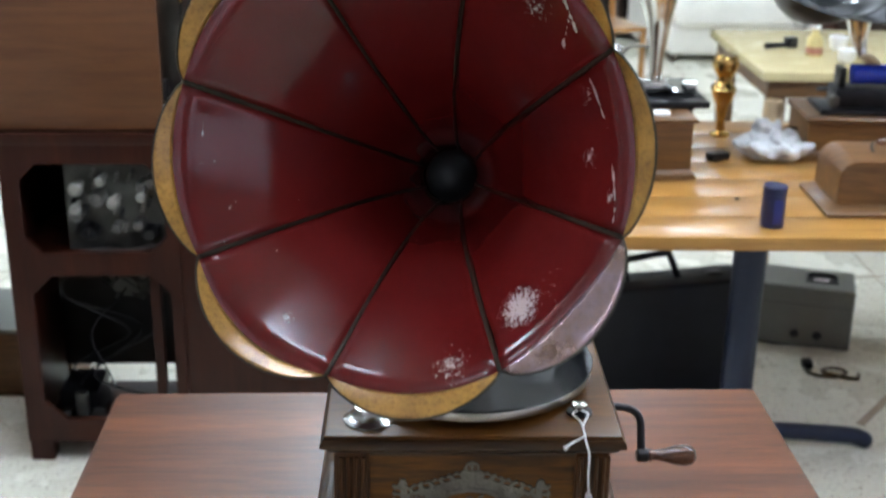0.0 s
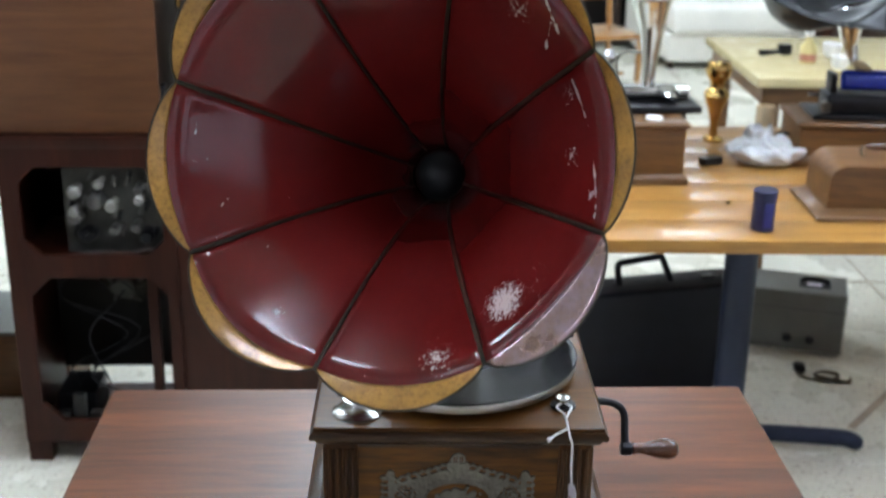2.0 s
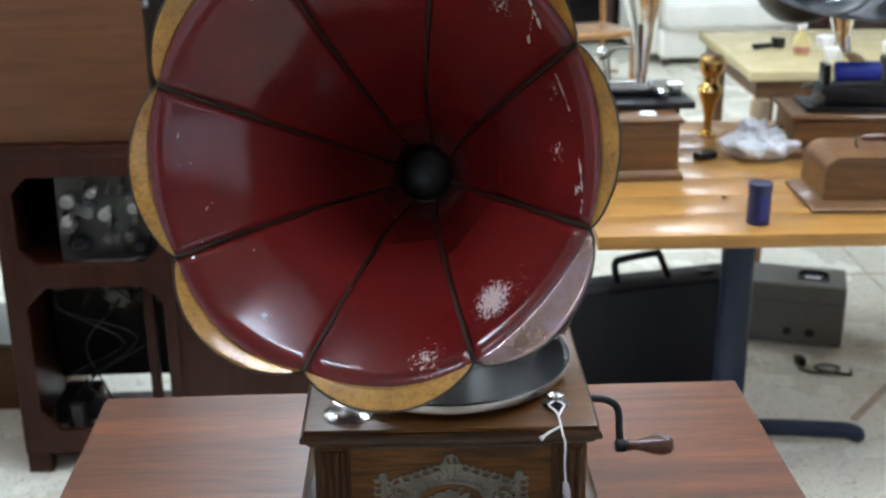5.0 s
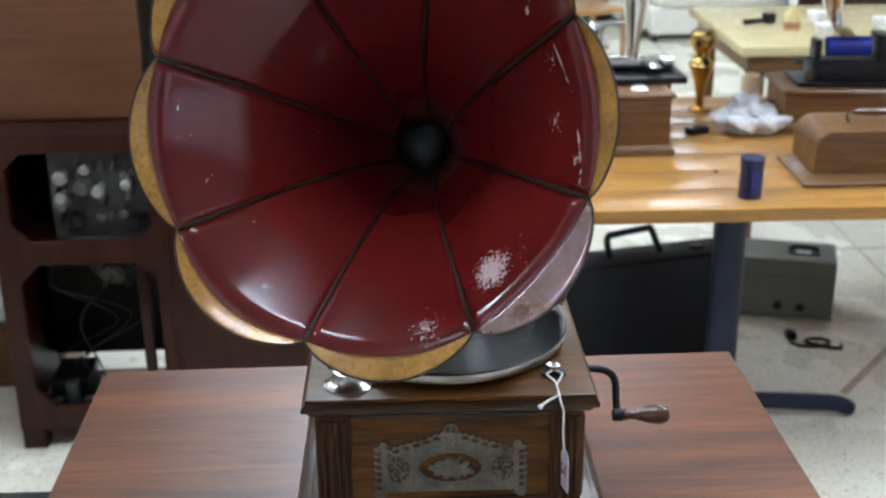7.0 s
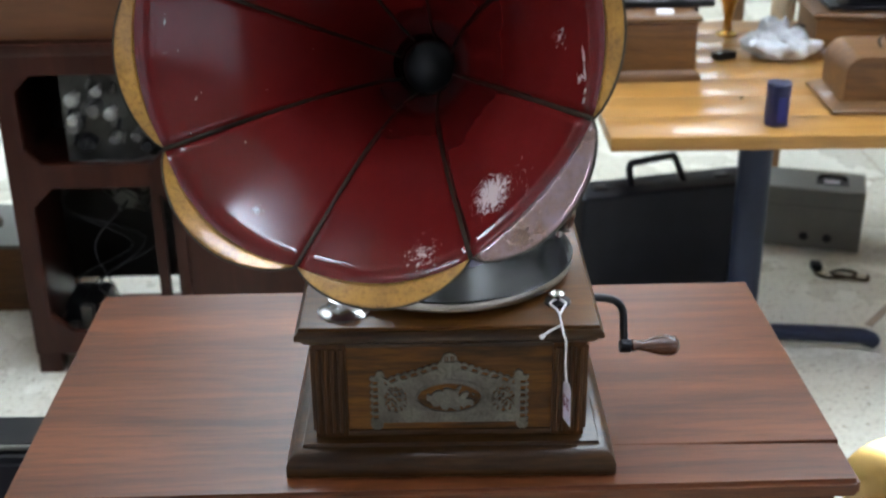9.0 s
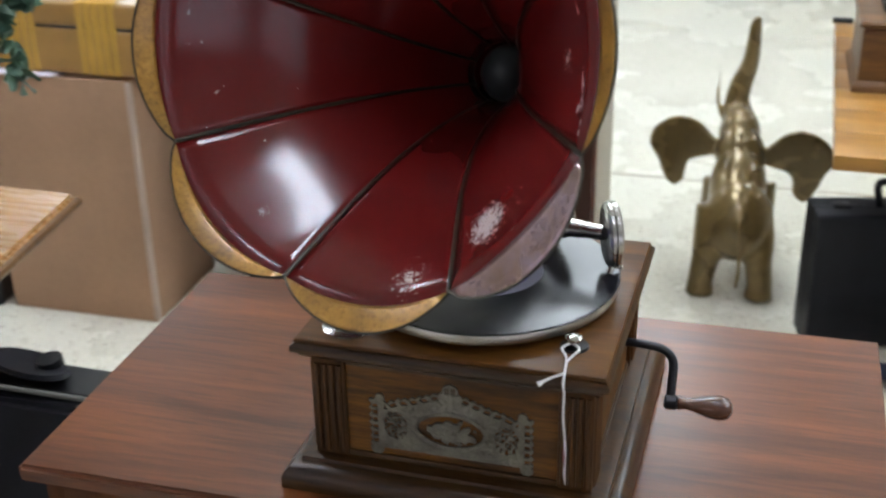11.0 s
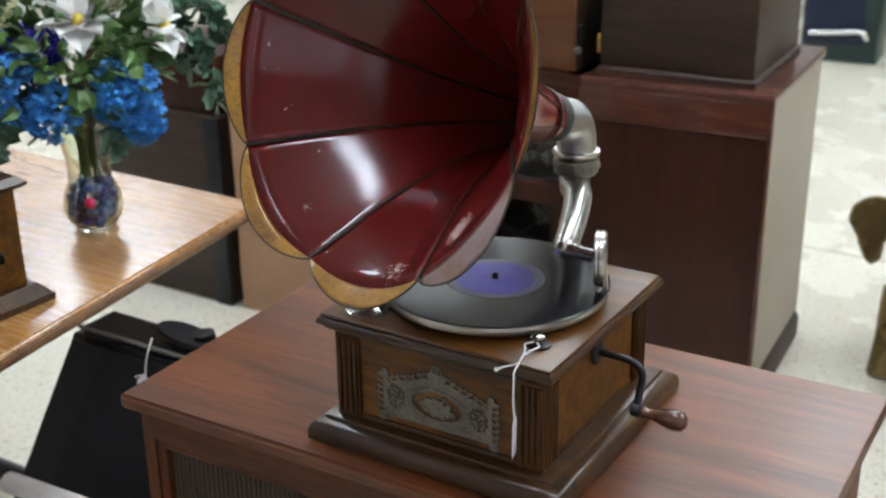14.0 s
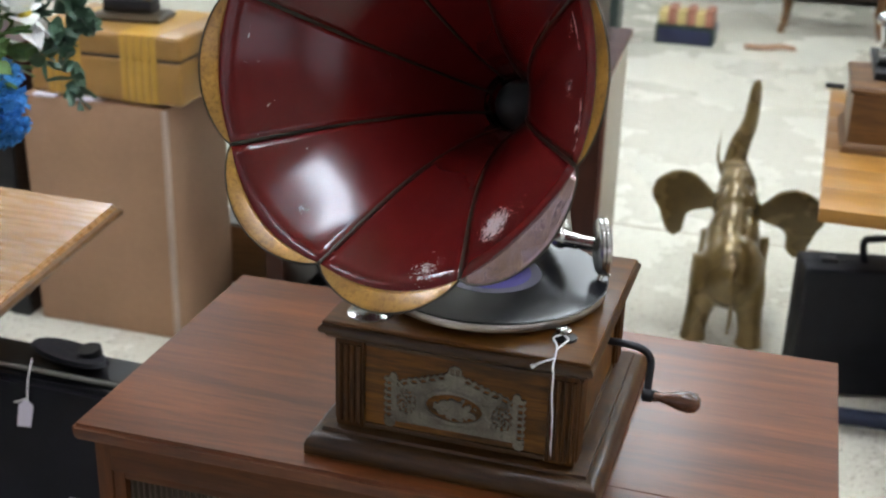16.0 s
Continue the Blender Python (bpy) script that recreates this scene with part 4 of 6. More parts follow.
        for di, dk, p, q in ((-1, 0, (i, k + 1), (i, k)), (1, 0, (i + 1, k), (i + 1, k + 1)), (0, -1, (i, k), (i + 1, k)), (0, 1, (i + 1, k + 1), (i, k + 1))):
            if (i + di, k + dk) not in full:
                bm.faces.new([vert(*q, True), vert(*p, True), vert(*p, False), vert(*q, False)])
    part("plaque", bm, M["dull_nickel"], g, "pierced grey metal ornament plaque")


gramophone()

# Record with its paper label, lying on the platter.
rec = thing("record", 0, 0, BASE + 0.1893, 0, "black shellac record with a violet paper label, on the turntable", "record")
part("disc", lathe([(0.004, 0), (0.1375, 0), (0.1387, 0.001), (0.1375, 0.0022), (0.131, 0.0024), (0.062, 0.0022), (0.004, 0.0022)], 96), M["vinyl"], rec)
lab = part("paper_label", lathe([(0.004, 0.0023), (0.060, 0.0023), (0.060, 0.0026), (0.004, 0.0027)], 64), M["label_ring"], rec, "grey and violet paper label")
part("label_field", lathe([(0.004, 0.0027), (0.048, 0.0027), (0.048, 0.0029), (0.004, 0.0029)], 48), M["label"], lab)
for i in range(5):
    part("print_bar", block(0.010, 0.039 - 0.003 * abs(i - 2), -0.012 + i * 0.006, -0.0095 + i * 0.006, 0.0029, 0.0031), M["label_ink"], lab)
    part("print_bar", block(-0.039 + 0.003 * abs(i - 2), -0.010, -0.012 + i * 0.006, -0.0095 + i * 0.006, 0.0029, 0.0031), M["label_ink"], lab)
part("spindle_tip", lathe([(0.0036, -0.001), (0.0036, 0.008), (0.0025, 0.0095), (0.001, 0.01)], 12), M["iron"], rec)

# Price tag hung from the speed knob.
tag = thing("price_tag", 0.112, -0.112, BASE + 0.18, 0, "white paper price tag on a knotted cotton string", "price tag")
loop = curve_pts([(0.0, 0.004, 0.0), (-0.008, -0.006, -0.001), (-0.003, -0.016, -0.002), (0.0, -0.026, -0.004), (0.002, -0.05, -0.013), (0.004, -0.0545, -0.02), (0.004, -0.0555, -0.045), (0.006, -0.0555, -0.068)], 6)
part("string", sweep(loop, 0.0012, 6), M["white"], tag)
part("string_loop", sweep(curve_pts([(0.0, 0.004, 0.0), (0.008, -0.005, -0.001), (0.005, -0.014, -0.002), (0.0, -0.026, -0.004)], 5), 0.0012, 6), M["white"], tag)
part("string_end", sweep(curve_pts([(0.001, -0.04, -0.008), (-0.012, -0.046, -0.012), (-0.021, -0.052, -0.016)], 4), [0.0012] * 4 + [0.0014] * 3 + [0.0026] * 2, 6), M["white"], tag)
mt = pose(0.006, -0.0565, -0.064, 0, -2, -74)
card = part("tag_card", prism([(-0.009, -0.046), (0.0085, -0.047), (0.0095, -0.006), (0.004, 0.0), (-0.004, 0.0), (-0.0095, -0.006)], 0.0008, mt), M["paper"], tag)
shape_text("G-12", 0.02, M["ink"], card, mt @ pose(0, -0.0006, -0.024, 90, 0, 0) @ Matrix.Diagonal((0.36, 1, 1, 1)))


# ---- beyond: plain furniture ----
def work_table():
    t = thing("work_table", 1.12, 1.83, 0, 0, "honey pine plank table on a dark steel pedestal", "table")
    n, x0, x1, y0, y1 = 7, -0.74, 0.78, -0.475, 0.6
    w = (y1 - y0) / n
    for i in range(n):
        a = y0 + i * w
        part("plank", block(x0, x1, a + 0.0003, a + w - 0.0003, 0.668, 0.70 + 0.0002 * (i % 2), 0.0008), M["pine"], t)
    for px in (-0.33, 0.45):
        post = part("pedestal", sweep([(px, -0.17, 0.07), (px, -0.17, 0.64)], 0.042, 20), M["steel_blue"], t)
        part("top_plate", block(px - 0.08, px + 0.08, -0.4, 0.3, 0.64, 0.6675, 0.004), M["steel_blue"], t)
    part("foot_bar", sweep(curve_pts([(-0.62, -0.17, 0.04), (-0.33, -0.175, 0.05), (-0.05, -0.195, 0.045), (0.01, -0.2, 0.036), (0.03, -0.202, 0.02)], 5), [0.023] * 17 + [0.022, 0.021, 0.019, 0.016], 14), M["steel_blue"], t)
    part("foot_bar", sweep([(0.25, -0.17, 0.04), (0.65, -0.17, 0.04)], 0.028, 14), M["steel_blue"], t)
    return t


work_table()
TT = 0.7006

can = thing("cylinder_tube", 0.768, 1.44, TT, 0, "navy cardboard tube for a wax cylinder, on the table", "tube")
part("tube_body", lathe([(0.0255, 0), (0.027, 0.001), (0.027, 0.088), (0.0262, 0.089)], 32), M["navy"], can)
part("tube_cap", lathe([(0.0275, 0.0795), (0.0283, 0.0803), (0.0283, 0.097), (0.0265, 0.099), (0.024, 0.0985), (0.02, 0.098)], 32), M["navy"], can)
part("paper_strip", block(-0.006, 0.014, -0.0285, -0.0262, 0.012, 0.07, 0.0008), plain("blue_paper", (0.02, 0.025, 0.16), 0.5), can)


def phonograph_case(t, x0, x1, y0, y1, h, mat):
    body = part("case", block(x0 + 0.012, x1 - 0.012, y0 + 0.012, y1 - 0.012, 0.02, h, 0.003), mat, t)
    part("case_base", moulded(x0 + 0.01, x1 - 0.01, y0 + 0.01, y1 - 0.01, [(0.01, 0), (0.01, 0.014), (0.006, 0.02), (0.0, 0.026)]), mat, t)
    part("case_top", moulded(x0 + 0.01, x1 - 0.01, y0 + 0.01, y1 - 0.01, [(0.0, h), (0.006, h + 0.003), (0.007, h + 0.01), (0.002, h + 0.016)]), mat, t)
    return body


def bell_horn(t, pts, radii, mat, label=""):
    ob = part("horn", sweep(curve_pts(pts, 6), radii, 28, cap=False), mat, t, label)
    thicken(ob, 0.0015, 0)
    return ob


def lerp_radii(r, n):
    out = []
    for a, b in zip(r, r[1:]):
        out += [a + (b - a) * k / n for k in range(n)]
    return out + [r[-1]]


ph = thing("disc_phonograph", 0.575, 1.79, TT, 2, "oak table phonograph with a bright plated horn and black works", "phonograph")
phonograph_case(ph, -0.16, 0.09, 0, 0.3, 0.15, M["golden_oak"])
part("works_plate", block(-0.10, 0.14, 0.1, 0.4, 0.1665, 0.185, 0.004), M["iron"], ph)
part("works_post", block(0.105, 0.15, 0.3, 0.42, 0.0, 0.166, 0.006), M["iron"], ph)
part("carriage", sweep([(-0.09, 0.2, 0.205), (0.12, 0.2, 0.205)], 0.02, 16), M["nickel"], ph)
part("reproducer", lathe([(0.02, -0.006), (0.028, -0.004), (0.028, 0.006), (0.012, 0.01)], 24, pose(0.06, 0.16, 0.212, 25, 12)), M["silver_blue"], ph)
part("crank_stub", sweep([(-0.17, 0.05, 0.155), (-0.215, 0.05, 0.155)], 0.007, 10), M["iron"], ph)
bell_horn(ph, [(0.01, 0.2, 0.20), (0.01, 0.2, 0.29), (0.01, 0.205, 0.38), (0.006, 0.21, 0.46), (0.003, 0.205, 0.52), (0.0, 0.195, 0.545)], lerp_radii([0.013, 0.020, 0.033, 0.058, 0.105, 0.17], 6), M["silver_blue"], "bright plated flaring horn")
part("horn_crane", sweep(curve_pts([(-0.05, 0.3, 0.18), (-0.06, 0.3, 0.27), (-0.04, 0.27, 0.3), (-0.01, 0.21, 0.31)], 5), 0.005, 8), M["nickel"], ph)
part("ball_joint", ball(-0.085, 0.27, 0.287, 0.019, seg=16), M["silver_blue"], ph)
part("joint_stem", sweep([(-0.07, 0.28, 0.18), (-0.083, 0.271, 0.275)], 0.008, 8), M["silver_blue"], ph)
part("white_cap", lathe([(0.024, 0.167), (0.022, 0.172), (0.01, 0.174)], 20, Matrix.Translation((0.0, 0.05, 0))), M["white"], ph)

br = thing("brass_vase", 0.835, 2.26, TT, 0, "polished brass baluster vase standing on the table", "vase")
part("body", lathe([(0.03, 0), (0.031, 0.006), (0.013, 0.015), (0.012, 0.05), (0.02, 0.09), (0.033, 0.122), (0.0385, 0.138), (0.034, 0.15), (0.022, 0.161), (0.0205, 0.172), (0.027, 0.184), (0.034, 0.195), (0.0385, 0.212), (0.037, 0.228), (0.031, 0.24), (0.024, 0.24)], 32), M["brass"], br)

wax = thing("wax_cylinder", 0.99, 2.27, TT, 0, "ivory-coloured wax cylinder standing on end on the table", "wax cylinder")
part("sleeve", lathe([(0.024, 0), (0.029, 0.002), (0.028, 0.1), (0.026, 0.104), (0.022, 0.104), (0.022, 0.06)], 28), M["ivory"], wax)

# Crumpled film bag.
bag = thing("plastic_bag", 0.93, 2.02, TT, 0, "crumpled clear plastic bag on the table", "bag")
bm = ball(0, 0, 0.032, 0.10, 0.075, 0.04, 40)
for v in bm.verts:
    d = v.co.normalized()
    k = noise.noise(v.co * 28) * 0.022 + noise.noise(v.co * 60 + Vector((3, 1, 2))) * 0.009
    v.co += d * k
    v.co.z = max(0.001, v.co.z)
part("film", bm, M["bag"], bag, smooth=False)
bmk = ball(-0.02, 0.02, 0.05, 0.045, 0.04, 0.05, 28)
for v in bmk.verts:
    v.co += v.co.normalized() * (noise.noise(v.co * 45) * 0.03)
    v.co.z = max(0.004, v.co.z)
part("twisted_neck", bmk, M["bag"], bag, smooth=False)

plug = thing("black_adaptor", 0.77, 2.0, TT, 25, "small black plastic block lying on the table", "adaptor")
part("shell", block(-0.03, 0.03, -0.018, 0.018, 0, 0.022, 0.005), M["black_plastic"], plug)
bit = thing("screw", 0.735, 1.63, TT, 0, "tiny dark screw lying on the table", "screw")
part("shank", sweep([(-0.006, 0, 0.004), (0.006, 0.003, 0.004)], [0.004, 0.002], 8), M["iron"], bit)

# Bentwood lid of a cylinder machine.
cov = thing("phonograph_cover", 0.916, 1.5, TT, -1.5, "golden oak bentwood phonograph cover with a wooden handle", "cover")
prof = [(0.03, 0.02)] + [(0.03 + 0.045 * (1 - math.cos(a)), 0.085 + 0.045 * math.sin(a)) for a in [math.pi / 2 * k / 8 for k in range(9)]]
prof += [(0.385 + 0.045 * math.sin(a), 0.085 + 0.045 * math.cos(a)) for a in [math.pi / 2 * k / 8 for k in range(9)]] + [(0.43, 0.02)]
part("shell", prism(prof, 0.19, Matrix.Translation((0, 0.03, 0))), M["golden_oak"], cov)
part("skirt", moulded(0.03, 0.43, 0.03, 0.22, [(0.03, 0), (0.03, 0.008), (0.022, 0.013), (0.004, 0.022), (-0.004, 0.028)]), M["golden_oak"], cov)
hd = part("handle_bar", lathe([(0.005, -0.06), (0.008, -0.05), (0.01, 0), (0.008, 0.05), (0.005, 0.06)], 14, pose(0.2, 0.125, 0.155, 0, 90)), M["handle"], cov)
for s in (-0.066, 0.066):
    part("handle_mount", sweep(curve_pts([(0.2 + s, 0.125, 0.13), (0.2 + s * 1.1, 0.125, 0.145), (0.2 + s, 0.125, 0.157)], 3), 0.004, 8), M["dull_nickel"], hd)

# Cylinder machine with its blue cylinder.
cy = thing("cylinder_phonograph", 1.0, 1.99, TT, -3, "oak cylinder phonograph with a cobalt blue cylinder and horn", "phonograph")
phonograph_case(cy, 0, 0.42, 0, 0.24, 0.105, M["golden_oak"])
part("bed_plate", block(0.05, 0.40, 0.04, 0.2, 0.1215, 0.135, 0.004), M["iron"], cy)
part("motor_housing", block(0.09, 0.31, 0.06, 0.16, 0.1352, 0.188, 0.008), M["iron"], cy)
part("mandrel_bearing", block(0.10, 0.12, 0.08, 0.14, 0.1882, 0.245, 0.006), M["iron"], cy)
part("mandrel_bearing", block(0.272, 0.305, 0.06, 0.16, 0.1882, 0.26, 0.006), M["iron"], cy)
part("wax_blank", lathe([(0.024, -0.062), (0.0275, -0.06), (0.0275, 0.06), (0.024, 0.062)], 32, pose(0.196, 0.1, 0.224, 0, 90)), M["blue"], cy, "cobalt blue cylinder record")
part("feed_screw", sweep([(0.06, 0.15, 0.17), (0.38, 0.15, 0.17)], 0.006, 10), M["nickel"], cy)
part("governor", lathe([(0.01, 0), (0.016, 0.006), (0.016, 0.03), (0.008, 0.036)], 16, Matrix.Translation((0.09, 0.07, 0.135))), M["dull_nickel"], cy)
part("horn_elbow", ball(0.188, 0.112, 0.26, 0.03, 0.02, 0.014, 18, m=pose(0, 0, 0, 0, 25)), M["ivory"], cy, "cream horn elbow")
neck2 = [(0.172, 0.125, 0.262), (0.165, 0.135, 0.285), (0.155, 0.14, 0.32), (0.15, 0.14, 0.375), (0.145, 0.145, 0.42)]
bell_horn(cy, neck2, lerp_radii([0.010, 0.014, 0.022, 0.036, 0.06], 6), M["silver_blue"], "bright plated horn neck")
bell2 = part("horn_bell", sweep(curve_pts([(0.145, 0.145, 0.415), (0.135, 0.145, 0.45), (0.12, 0.14, 0.475), (0.12, 0.135, 0.49)], 6), lerp_radii([0.058, 0.13, 0.21, 0.27], 6), 40, cap=False), M["iron"], cy, "black flaring bell")
thicken(bell2, 0.0015, 0)
part("key_crank", sweep(curve_pts([(0.0, 0.08, 0.07), (-0.03, 0.08, 0.07), (-0.036, 0.06, 0.06)], 4), 0.005, 8), M["iron"], cy)


# ---- under the table ----
def black_case():
    t = thing("black_case", 0.38, 1.80, 0, 14, "black leatherette carrying case standing on edge on the floor", "case")
    body = part("shell", block(0, 0.52, 0, 0.13, 0.006, 0.375, 0.012, 3), M["black_vinyl"], t)
    part("lid_edge", block(-0.0015, 0.5215, 0.062, 0.068, 0.02, 0.3765, 0.002), M["iron"], t)
    h = part("handle", sweep(curve_pts([(0.165, 0.065, 0.372), (0.155, 0.065, 0.42), (0.158, 0.065, 0.436), (0.172, 0.065, 0.441), (0.27, 0.065, 0.449), (0.288, 0.065, 0.443), (0.32, 0.065, 0.372)], 5), 0.0095, 10), M["black_vinyl"], t)
    for x in (0.07, 0.43):
        part("catch", block(x - 0.02, x + 0.02, 0.05, 0.08, 0.373, 0.382, 0.002), M["iron"], t)
    for i in range(4):
        part("foot", ball(0.05 + 0.42 * (i % 2), 0.035 + 0.06 * (i // 2), 0.006, 0.01, 0.01, 0.006, 10), M["iron"], t)
    return t


black_case()


def grey_case():
    t = thing("grey_case", 1.3, 2.235, 0, -17, "grey portable equipment case with a black handle, on the floor", "case")
    part("body", block(-0.36, 0, 0, 0.18, 0.008, 0.208, 0.008, 3), M["grey"], t)
    part("lid_line", block(-0.361, 0.001, -0.001, 0.181, 0.15, 0.1515), M["iron"], t)
    hp = part("handle_recess", block(-0.15, -0.05, 0.05, 0.13, 0.2085, 0.211, 0.002), M["iron"], t)
    part("grip", sweep(curve_pts([(-0.14, 0.09, 0.211), (-0.13, 0.09, 0.222), (-0.07, 0.09, 0.222), (-0.06, 0.09, 0.211)], 4), 0.006, 8), M["black_vinyl"], hp)
    part("card_label", block(-0.125, -0.08, 0.06, 0.082, 0.2112, 0.2122), M["paper"], hp)
    for x in (-0.17, -0.1):
        part("dial", lathe([(0.014, 0), (0.014, 0.004), (0.008, 0.008)], 18, pose(x, 0.001, 0.05, 90)), M["iron"], t)
    for i in range(4):
        part("foot", ball(-0.33 + 0.3 * (i % 2), 0.03 + 0.12 * (i // 2), 0.006, 0.012, 0.012, 0.006, 10), M["iron"], t)
    return t


grey_case()
lead = thing("power_lead", 1.16, 2.1, 0, 0, "dark power lead coiled on the floor", "cable")
part("flex", sweep(curve_pts([(-0.02, 0.06, 0.006), (-0.03, 0.0, 0.006), (0.0, -0.03, 0.006), (0.06, -0.03, 0.006), (0.09, 0.0, 0.006), (0.05, 0.02, 0.008), (0.01, -0.02, 0.014), (0.1, -0.05, 0.006), (0.12, -0.02, 0.006)], 6), 0.005, 8), M["bronze_dark"], lead)
part("plug", block(-0.035, -0.005, 0.02, 0.06, 0, 0.025, 0.006), M["black_plastic"], lead)


def elephant():
    """A brass elephant seen from behind: one plain mesh."""
    bm = bmesh.new()
    ball(0.012, 0.02, 0.215, 0.094, 0.1, 0.115, 28, bm)
    ball(0.0, 0.11, 0.27, 0.08, 0.15, 0.105, 28, bm, pose(0, 0, 0, 28))
    ball(-0.005, 0.2, 0.345, 0.07, 0.085, 0.085, 24, bm)
    for sx, y, x in ((-1, -0.005, 0.074), (1, 0.0, 0.086), (-1, 0.2, 0.075), (1, 0.2, 0.075)):
        sweep(curve_pts([(sx * 0.045, y + 0.03, 0.25), (sx * (x - 0.02), y + 0.01, 0.17), (sx * (x - 0.008), y - 0.005, 0.1), (sx * x, y - 0.01, 0.04), (sx * x, y - 0.014, 0.0)], 4), lerp_radii([0.06, 0.052, 0.038, 0.036, 0.042], 4), 16, bm)
    ball(-0.012, 0.245, 0.385, 0.06, 0.07, 0.08, 24, bm)
    sweep(curve_pts([(-0.015, 0.28, 0.41), (-0.03, 0.31, 0.46), (-0.022, 0.315, 0.515), (-0.004, 0.32, 0.57), (0.002, 0.32, 0.63), (0.004, 0.318, 0.685), (0.01, 0.31, 0.715)], 6), lerp_radii([0.05, 0.036, 0.032, 0.025, 0.021, 0.018, 0.009], 6), 16, bm)
    for sx in (-1, 1):
        if sx < 0:
            sweep(curve_pts([(sx * 0.04 - 0.012, 0.29, 0.40), (sx * 0.062 - 0.02, 0.315, 0.45), (sx * 0.064 - 0.02, 0.32, 0.52), (sx * 0.062 - 0.02, 0.31, 0.575)], 5), lerp_radii([0.010, 0.008, 0.005, 0.002], 5), 10, bm)
        outline = [(0.0, 0.0), (0.025, 0.03), (0.07, 0.075), (0.125, 0.078), (0.175, 0.04), (0.19, -0.01), (0.172, -0.045), (0.16, -0.09), (0.135, -0.125), (0.105, -0.1), (0.092, -0.045), (0.04, -0.02)]
        pts = curve_pts([(u, 0, v) for u, v in outline] + [(0, 0, 0)], 4)[:-1]
        prism([(p.x, p.z) for p in pts], 0.012, Matrix.Translation((sx * 0.04 - 0.005, 0.19, 0.35 if sx < 0 else 0.33)) @ pose(0, 0, 0, 14, 0, sx * 12) @ Matrix.Diagonal((sx * 1.2, 1, 1.2, 1)), bm)
    sweep(curve_pts([(0.02, -0.075, 0.26), (0.025, -0.1, 0.2), (0.03, -0.095, 0.12), (0.025, -0.085, 0.06)], 5), 0.008, 8, bm)
    bmesh.ops.recalc_face_normals(bm, faces=bm.faces[:])
    ob = part("elephant_statue", bm, M["bronze"])
    md = ob.modifiers.new("smooth_casting", "REMESH")
    md.mode, md.voxel_size, md.use_smooth_shade = "VOXEL", 0.006, True
    md2 = ob.modifiers.new("soften", "SMOOTH")
    md2.factor, md2.iterations = 0.6, 6
    ob.matrix_basis = pose(0.165, 2.075, 0, 0, 0, 0)
    return tagged(ob, "brown-gilt brass elephant statue with raised trunk on the floor", "statue")


elephant()


# ---- old radios and cabinets behind ----
def brown_cabinet():
    t = thing("mahogany_cabinet", -0.145, 1.607, 0, 4, "dark mahogany cabinet with a cream side panel", "cabinet")
    W, D, H = 0.53, 0.58, 0.876
    part("top", moulded(-W, 0, 0, D, [(0, H - 0.025), (0.002, H - 0.02), (0.002, H - 0.004), (-0.001, H)]), M["mahogany_red"], t)
    part("front_panel", block(-W + 0.006, -0.006, 0.006, 0.026, 0.09, H - 0.025, 0.002), M["mahogany"], t)
    part("frieze", block(-W + 0.004, -0.004, 0.001, 0.006, H - 0.11, H - 0.026, 0.001), M["mahogany_red"], t)
    part("side_panel", block(-0.026, -0.006, 0.0262, D - 0.006, 0.09, H - 0.025, 0.002), M["cream"], t, "cream painted side")
    part("side_panel", block(-W + 0.006, -W + 0.026, 0.0262, D - 0.006, 0.09, H - 0.025, 0.002), M["mahogany"], t)
    part("back_panel", block(-W + 0.026, -0.026, D - 0.02, D - 0.008, 0.09, H - 0.025), M["mahogany"], t)
    part("corner_bead", sweep([(-0.004, 0.004, 0.09), (-0.004, 0.004, H - 0.026)], 0.006, 10), M["mahogany_red"], t)
    part("plinth", moulded(-W + 0.01, -0.01, 0.01, D - 0.01, [(0.012, 0), (0.012, 0.06), (0.006, 0.075), (0.0, 0.09)]), M["mahogany"], t)
    return t


brown_cabinet()


def top_box():
    t = thing("dark_wood_box", -0.205, 1.645, 0.8762, 3, "dark oak cabinet box with brass hinges, on the mahogany cabinet", "box")
    W, D, H = 0.41, 0.45, 0.42
    part("base_moulding", moulded(-W, 0, 0, D, [(0.0, 0), (0.0, 0.012), (-0.006, 0.018)]), M["dark_oak"], t)
    part("body", block(-W + 0.008, -0.008, 0.008, D - 0.008, 0.018, H - 0.02, 0.003), M["dark_oak"], t)
    part("lid", moulded(-W, 0, 0, D, [(-0.006, H - 0.02), (0.0, H - 0.014), (0.0, H)]), M["dark_oak"], t)
    for z in (0.05, 0.3):
        part("hinge", sweep([(-W + 0.004, 0.004, z), (-W + 0.004, 0.004, z + 0.05)], 0.006, 10), M["brass"], t)
    return t


top_box()


